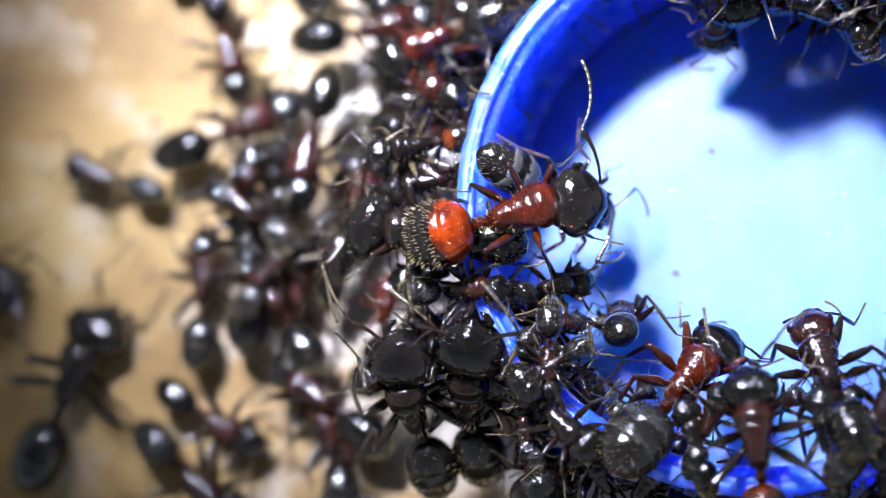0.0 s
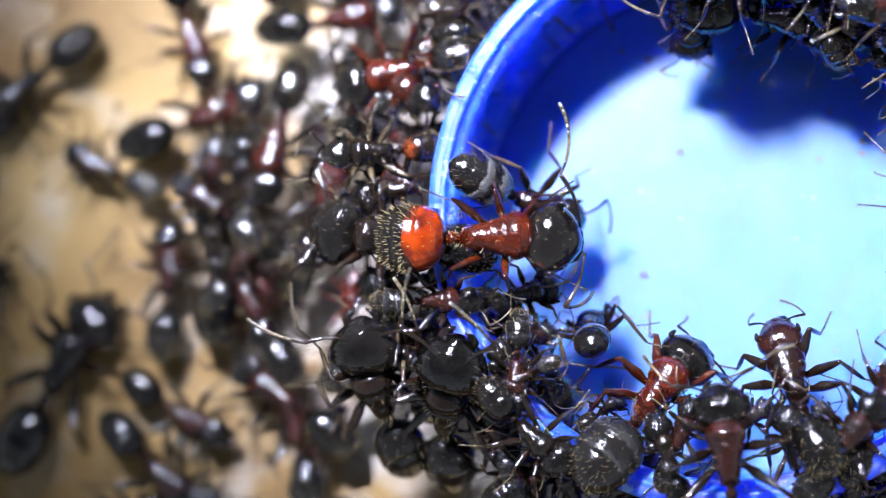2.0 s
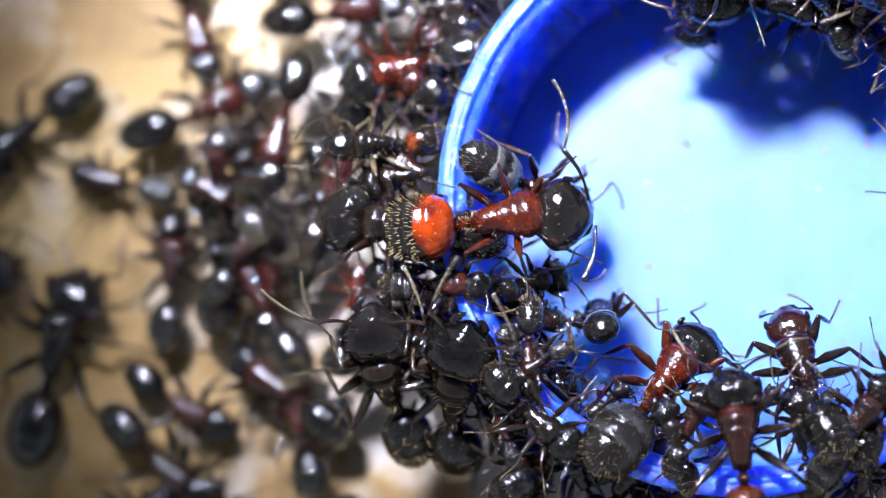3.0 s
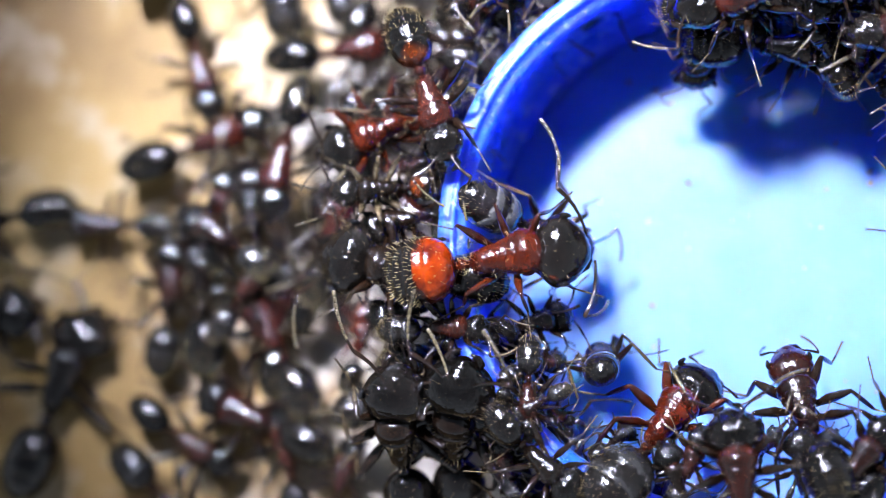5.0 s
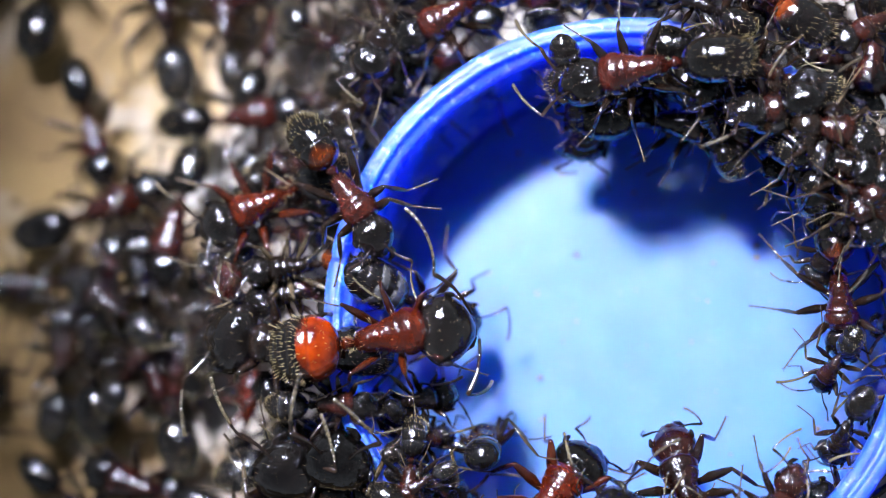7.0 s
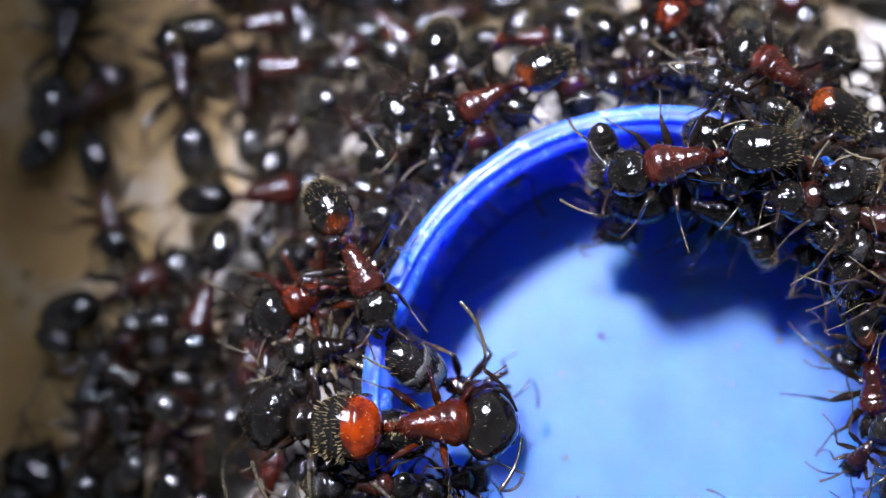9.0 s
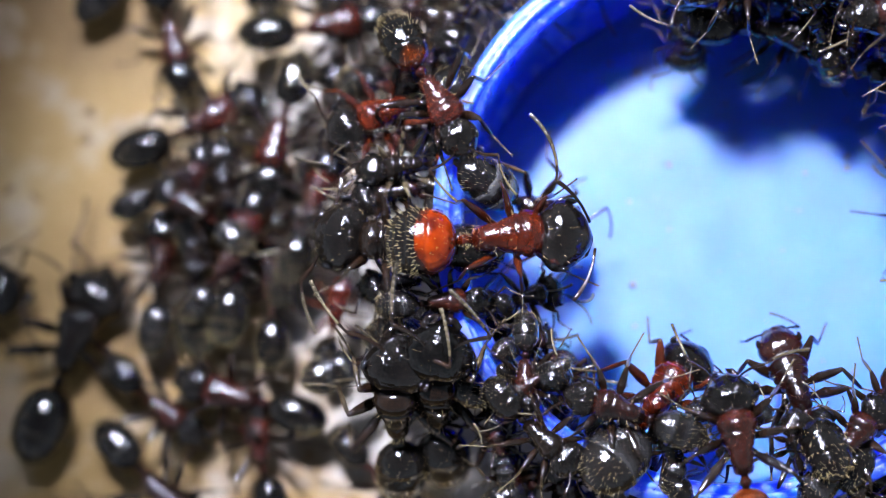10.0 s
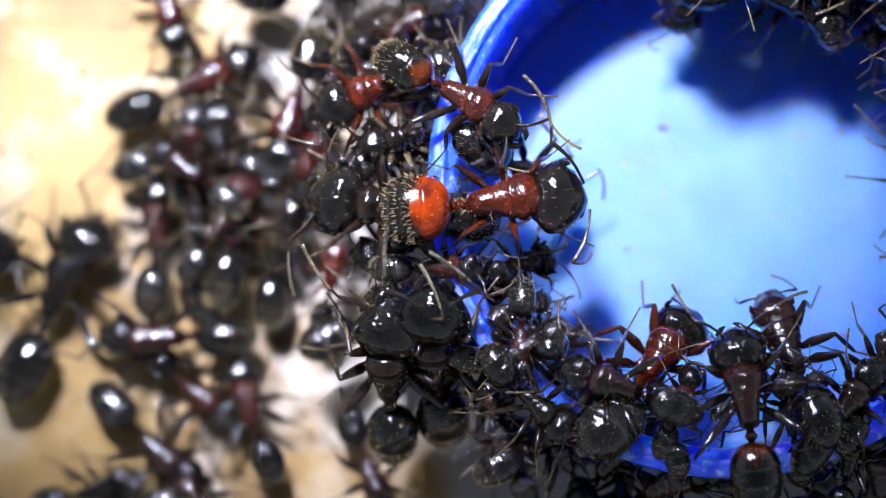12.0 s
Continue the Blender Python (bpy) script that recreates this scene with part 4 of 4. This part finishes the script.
def motions():
    walk(ants["f1"], [(0, pose(-0.03903, -0.00749, 0.00200, 0, -0, 67)), (1.5, pose(-0.03760, -0.00800, 0.00200, 0, -0, 49)), (2.5, pose(-0.03774, -0.00678, 0.00200, 0, -0, 75)), (4.5, pose(-0.03849, -0.00686, 0.00200, 0, -0, 78)), (5.5, pose(-0.03762, -0.00615, 0.00200, 0, -0, 61)), (6.5, pose(-0.03781, -0.00570, 0.00200, 0, -0, 72)), (9.5, pose(-0.03479, -0.00644, 0.00200, 0, -0, 71)), (10.5, pose(-0.03598, -0.00507, 0.00200, 0, -0, 70)), (12, pose(-0.03583, -0.00488, 0.00200, 0, -0, 67))])
    walk(ants["k1"], [(0, pose(-0.03701, 0.00457, 0.00200, 0, -0, 161)), (1.5, pose(-0.03580, 0.00456, 0.00200, 0, -0, 155)), (2.5, pose(-0.03435, 0.00356, 0.00200, 0, -0, 162)), (4.5, pose(-0.03486, 0.00246, 0.00200, 0, -0, 177)), (5.5, pose(-0.03463, 0.00332, 0.00200, 0, -0, 177)), (6.5, pose(-0.03333, 0.00326, 0.00200, 0, -0, 168)), (7.6, pose(-0.03200, 0.00330, 0.00210, 0, 0, -130)), (8.5, pose(-0.03080, 0.00320, 0.00220, 0, 0, -60)), (9.5, pose(-0.03000, 0.00340, 0.00230, 0, 0, 10)), (10.5, pose(-0.02969, 0.00353, 0.00230, 0, 0, 30)), (12, pose(-0.02943, 0.00349, 0.00230, 0, 0, 27))])
    walk(ants["k2"], [(0, pose(-0.03943, 0.02241, 0.00200, 0, -0, 114)), (1.5, pose(-0.04023, 0.01686, 0.00200, 0, -0, -128)), (2.1, pose(-0.03955, 0.00827, 0.00200, 0, -0, -142)), (2.5, pose(-0.03963, 0.00699, 0.00200, 0, -0, -140)), (4.5, pose(-0.04139, 0.00316, 0.00200, 0, -0, -166)), (5.5, pose(-0.04306, 0.00339, 0.00200, 0, -0, -169)), (6.5, pose(-0.04606, 0.00242, 0.00200, 0, -0, -159)), (12, pose(-0.05166, -0.00300, 0.00200, 0, -0, -156))])
    walk(ants["c1"], [(0, pose(-0.02392, -0.00858, 0.00300, 0, -0, 146)), (2.5, pose(-0.02430, -0.00882, 0.00300, 0, -0, 146)), (5.5, pose(-0.02628, -0.00810, 0.00300, 0, 0, 161)), (10.5, pose(-0.02554, -0.00829, 0.00300, 0, -0, 168)), (12, pose(-0.02925, -0.00704, 0.00300, 0, -0, -177))])
    walk(ants["f5"], [(0, pose(-0.01981, -0.01644, 0.00200, 0, -0, -44)), (6.5, pose(-0.01838, -0.01779, 0.00200, 0, -0, -43)), (10, pose(-0.01810, -0.01255, 0.00200, 0, -0, -41)), (10.5, pose(-0.01805, -0.01221, 0.00200, 0, -0, -42)), (12, pose(-0.01862, -0.01397, 0.00200, 0, -0, -66))])
    walk(ants["w7"], [(0, pose(-0.01600, 0.00940, 0.00950, 0, -0, -159)), (2.5, pose(-0.01630, 0.00752, 0.00950, 0, -0, -167)), (4.5, pose(-0.01669, 0.00668, 0.01025, 0, -5, -158)), (5.5, pose(-0.01757, 0.00576, 0.01150, 0, -9, -156)), (6.5, pose(-0.01756, 0.00607, 0.01150, 0, -9, -155)), (8.5, pose(-0.01684, 0.00538, 0.01150, 0, -9, -156)), (10.5, pose(-0.01645, 0.00564, 0.01150, 0, -9, -157)), (12, pose(-0.01669, 0.00496, 0.01150, 0, -9, -158))])
    walk(ants["w2"], [(0, pose(-0.01639, 0.00301, 0.01225, 0, -14, -169)), (1.5, pose(-0.01678, 0.00327, 0.01225, 0, -15, -175)), (2.5, pose(-0.01710, 0.00288, 0.01225, 0, -15, -175)), (4.5, pose(-0.01756, 0.00278, 0.01225, 0, -14, -179)), (5.5, pose(-0.01643, 0.00252, 0.01205, 0, -11, -171)), (10.5, pose(-0.01545, 0.00258, 0.01195, 0, -9, -172)), (12, pose(-0.01523, 0.00228, 0.01195, 0, -9, -167))])
    walk(ants["w3"], [(0, pose(-0.01404, 0.01908, 0.01100, 0, -11, -76)), (2.7, pose(-0.01348, 0.01838, 0.01100, 0, -12, -77)), (4.3, pose(-0.01496, 0.01200, 0.01350, 0, -7, -73)), (4.5, pose(-0.01465, 0.00921, 0.01385, 0, -5, -73)), (5.5, pose(-0.01501, 0.00690, 0.01385, 0, -5, -65)), (6, pose(-0.01420, 0.00662, 0.01395, 0, -6, -61)), (6.5, pose(-0.01295, 0.00594, 0.01405, 0, -7, -53)), (8.5, pose(-0.01482, 0.00671, 0.01385, 0, -7, -62)), (9.5, pose(-0.01476, 0.00653, 0.01385, 0, -6, -61)), (10.5, pose(-0.01401, 0.00511, 0.01405, 0, -9, -53)), (11.5, pose(-0.01314, 0.00425, 0.01415, 0, -11, -32)), (12, pose(-0.01315, 0.00396, 0.01425, 0, -10, -30))])
    walk(ants["s8"], [(0, pose(-0.01709, -0.01043, 0.01050, 0, -48, 98)), (2.5, pose(-0.01730, -0.00925, 0.01050, 0, -48, 104)), (5.5, pose(-0.01668, -0.01034, 0.01050, 0, -48, 89)), (10.5, pose(-0.01649, -0.01009, 0.01050, 0, -48, 90)), (12, pose(-0.01666, -0.01008, 0.01050, 0, -48, 90))])
    walk(ants["s2"], [(0, pose(-0.00009, -0.01262, 0.01400, 0, 0, 95)), (5.5, pose(0.00008, -0.01250, 0.01400, 0, 0, 95)), (10.5, pose(0.00015, -0.01188, 0.01400, 0, 0, 98)), (12, pose(0.00072, -0.01145, 0.01400, 0, 0, 97))])
    walk(ants["s7"], [(0, pose(-0.01426, -0.00992, 0.01037, 0, -50, 82)), (2.5, pose(-0.01399, -0.01013, 0.01037, 0, -50, 76)), (5.5, pose(-0.01403, -0.00986, 0.01037, 0, -50, 80)), (10.5, pose(-0.01451, -0.00951, 0.01037, 0, -50, 89)), (12, pose(-0.01438, -0.00937, 0.01037, 0, -50, 91))])
    walk(ants["s5"], [(0, pose(-0.00682, -0.00569, 0.00995, 0, 69, 110)), (6.5, pose(-0.00687, -0.00601, 0.00995, 0, 74, 117)), (9.5, pose(-0.00833, -0.00734, 0.01045, 0, 76, 68)), (10.5, pose(-0.00847, -0.00747, 0.01070, 0, 71, 78)), (12, pose(-0.00839, -0.00754, 0.01070, 0, 73, 78))])
    walk(ants["s9"], [(0, pose(-0.00425, -0.01812, 0.00600, 0, -17, 160)), (6.6, pose(-0.00245, -0.01464, 0.00600, 0, -16, 164)), (8.5, pose(-0.00448, -0.01194, 0.01250, 0, -8, 162)), (9.5, pose(-0.00497, -0.00962, 0.01420, 0, -3, 161)), (10.5, pose(-0.00513, -0.01027, 0.01420, 0, -3, 160)), (12, pose(-0.00503, -0.01038, 0.01420, 0, -3, 160))])
    walk(ants["k3"], [(0, pose(-0.03989, 0.02644, 0.00200, 0, -0, 55)), (6.5, pose(-0.03594, 0.02437, 0.00200, 0, -0, 59)), (8.3, pose(-0.03127, 0.01820, 0.00200, 0, -0, 53)), (8.6, pose(-0.03138, 0.01869, 0.00200, 0, -0, 50)), (9.5, pose(-0.03222, 0.01498, 0.00200, 0, -0, 48)), (10.5, pose(-0.03218, 0.01861, 0.00200, 0, -0, 50)), (12, pose(-0.03053, 0.02119, 0.00200, 0, 0, 49))])
    walk(ants["n2"], [(0, pose(-0.01245, 0.02396, 0.01050, 0, -17, -91)), (2.7, pose(-0.01176, 0.02236, 0.01050, 0, -19, -91)), (4.5, pose(-0.01172, 0.01785, 0.01120, 0, -16, -95)), (5.5, pose(-0.01162, 0.01351, 0.01190, 0, -12, -98)), (6.5, pose(-0.01134, 0.01430, 0.01190, 0, -13, -108)), (8.6, pose(-0.01167, 0.01612, 0.01190, 0, -15, -116)), (12, pose(-0.01181, 0.01701, 0.01180, 0, -13, -111))])
    walk(ants["f6"], [(0, pose(-0.02843, -0.00075, 0.00260, 0, -0, 92)), (2.5, pose(-0.02843, -0.00075, 0.00260, 0, -0, 92)), (5.5, pose(-0.02956, -0.00075, 0.00260, 0, -0, 94)), (10.5, pose(-0.02815, -0.00109, 0.00260, 0, -0, 94)), (12, pose(-0.02773, -0.00126, 0.00260, 0, -0, 94))])
    walk(ants["f7"], [(0, pose(-0.03113, -0.00231, 0.00220, 0, -0, 89)), (2.5, pose(-0.03113, -0.00231, 0.00220, 0, -0, 89)), (5.5, pose(-0.03157, -0.00140, 0.00220, 0, -0, 87)), (10.5, pose(-0.03026, -0.00156, 0.00220, 0, -0, 89)), (12, pose(-0.03023, -0.00166, 0.00220, 0, -0, 89))])
    walk(ants["f8"], [(0, pose(-0.02543, -0.00276, 0.00260, 0, -0, 87)), (2.5, pose(-0.02543, -0.00276, 0.00260, 0, -0, 87)), (10.5, pose(-0.02403, -0.00247, 0.00260, 0, -0, 93)), (12, pose(-0.02392, -0.00231, 0.00260, 0, -0, 94))])
    walk(ants["f11"], [(0, pose(-0.02929, 0.00683, 0.00260, 0, -0, 22)), (2.5, pose(-0.02929, 0.00683, 0.00260, 0, -0, 22)), (5.5, pose(-0.02955, 0.00727, 0.00260, 0, -0, 20)), (10.5, pose(-0.02835, 0.00674, 0.00260, 0, -0, 26)), (12, pose(-0.02835, 0.00674, 0.00260, 0, -0, 26))])
    walk(ants["f14"], [(0, pose(-0.02450, 0.00542, 0.00420, 0, 0, -104)), (2.5, pose(-0.02450, 0.00542, 0.00420, 0, 0, -104)), (5.5, pose(-0.02457, 0.00633, 0.00420, 0, -0, -104)), (10.5, pose(-0.02331, 0.00598, 0.00420, 0, -0, -105)), (12, pose(-0.02244, 0.00535, 0.00420, 0, -0, -106))])
    walk(ants["d5"], [(0, pose(-0.02665, -0.00306, 0.00300, 0, -0, 121)), (2.5, pose(-0.02577, -0.00394, 0.00300, 0, -0, 118)), (5.5, pose(-0.02541, -0.00366, 0.00300, 0, -0, 119)), (10.5, pose(-0.02570, -0.00053, 0.00360, 0, -0, 79)), (12, pose(-0.02556, -0.00065, 0.00360, 0, -0, 80))])
    walk(ants["f3"], [(0, pose(-0.03167, -0.01258, 0.00200, 0, -0, -42)), (2.5, pose(-0.03167, -0.01258, 0.00200, 0, -0, -42)), (10.5, pose(-0.03048, -0.01284, 0.00200, 0, -0, -46)), (12, pose(-0.03044, -0.01269, 0.00200, 0, -0, -44))])
    walk(ants["f2"], [(0, pose(-0.03052, -0.00943, 0.00200, 0, -0, -30)), (2.5, pose(-0.03052, -0.00943, 0.00200, 0, -0, -30)), (10.5, pose(-0.03042, -0.00848, 0.00200, 0, -0, -38)), (12, pose(-0.02823, -0.00971, 0.00200, 0, -0, -37))])
    walk(ants["f4"], [(0, pose(-0.02379, -0.01069, 0.00220, 0, -0, 104)), (2.5, pose(-0.02379, -0.01069, 0.00220, 0, -0, 104)), (5.5, pose(-0.02474, -0.01025, 0.00220, 0, -0, 99)), (10.5, pose(-0.02470, -0.01122, 0.00220, 0, -0, 103)), (12, pose(-0.02489, -0.01119, 0.00220, 0, -0, 108))])
    walk(ants["l1"], [(0, pose(-0.04636, -0.00185, 0.00200, 0, -0, 5)), (10.5, pose(-0.04234, -0.00247, 0.00200, 0, 0, 4)), (12, pose(-0.04234, -0.00247, 0.00200, 0, 0, 4))])
    walk(ants["b3"], [(0, pose(-0.02250, -0.01149, 0.00240, 0, -0, 69)), (2.5, pose(-0.02250, -0.01149, 0.00240, 0, -0, 69)), (5.5, pose(-0.02161, -0.01168, 0.00240, 0, -0, 78)), (6.7, pose(-0.02200, -0.01200, 0.00240, 0, 0, 100)), (7.6, pose(-0.02450, -0.01300, 0.00220, 0, 0, 160)), (8.6, pose(-0.02800, -0.01420, 0.00200, 0, 0, 195)), (10, pose(-0.03150, -0.01620, 0.00200, 0, 0, 205)), (12, pose(-0.03170, -0.01640, 0.00200, 0, 0, 200))])
    paths = set("s2 s7 d5 l1 b3 f2 f3 f4 f6 f7 f8 f11 f14 f1 k1 k2 c1 f5 w7 w2 w3 s8 s5 s9 k3 n2".split())
    for k in "f1 k1 k2 k3 f5 w3 b3".split():
        stride(ants[k], len(k))
    still = {"hero", "w4", "s1"}
    for i, (k, ob) in enumerate(ants.items()):
        if k not in paths and k not in still:
            calm = ob.location.z > 9 * MM or not k.startswith("ant")
            sway(ob, 0.10 if calm else 0.28, 2.2 if calm else 5.0, 100 + i)
        if not k.startswith("ant") and k != "hero":
            head = next(o for o in ob.children if o.name.startswith("head"))
            for j, a in enumerate(o for o in head.children if o.name.startswith("antenna")):
                feel(a, 500 + 2 * i + j)
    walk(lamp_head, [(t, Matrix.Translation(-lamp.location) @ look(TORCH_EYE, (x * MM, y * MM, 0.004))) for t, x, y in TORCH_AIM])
    # the large ant turns about its waist
    base = Matrix.LocRotScale(hero.location, hero.rotation_euler, None)
    pivot = pose(-1.6 * MM, 0, 0)
    turns = ((0, 12), (0.5, 8), (1, 5), (1.5, 4), (2, -1), (2.5, 4), (3.5, 5), (4.5, 6.5), (5.5, 8), (6, 8), (6.5, 10), (7.5, 3),
             (8.5, -3), (9, 1.5), (9.5, 4), (10, 2.5), (10.5, 0.5), (11, 2), (12, 4.5))
    walk(hero, [(t, base @ pivot @ pose(0, 0, 0, 0, 0, a) @ pivot.inverted()) for t, a in turns])
    sweeps = ((0, 112, -10), (1, 118, -6), (2.5, 128, -8), (4.5, 127, -4), (5.5, 135, -8), (6.5, 139, -6), (8.5, 146, -8), (9.5, 140, -4), (10.5, 148, -8), (11.2, 137, -4), (12, 143, -8))
    walk(feelers[1], [(t, FEELER_N @ pose(0, 0, 0, 0, p, a)) for t, a, p in sweeps])
    feel(feelers[0], 22, 6)


motions()
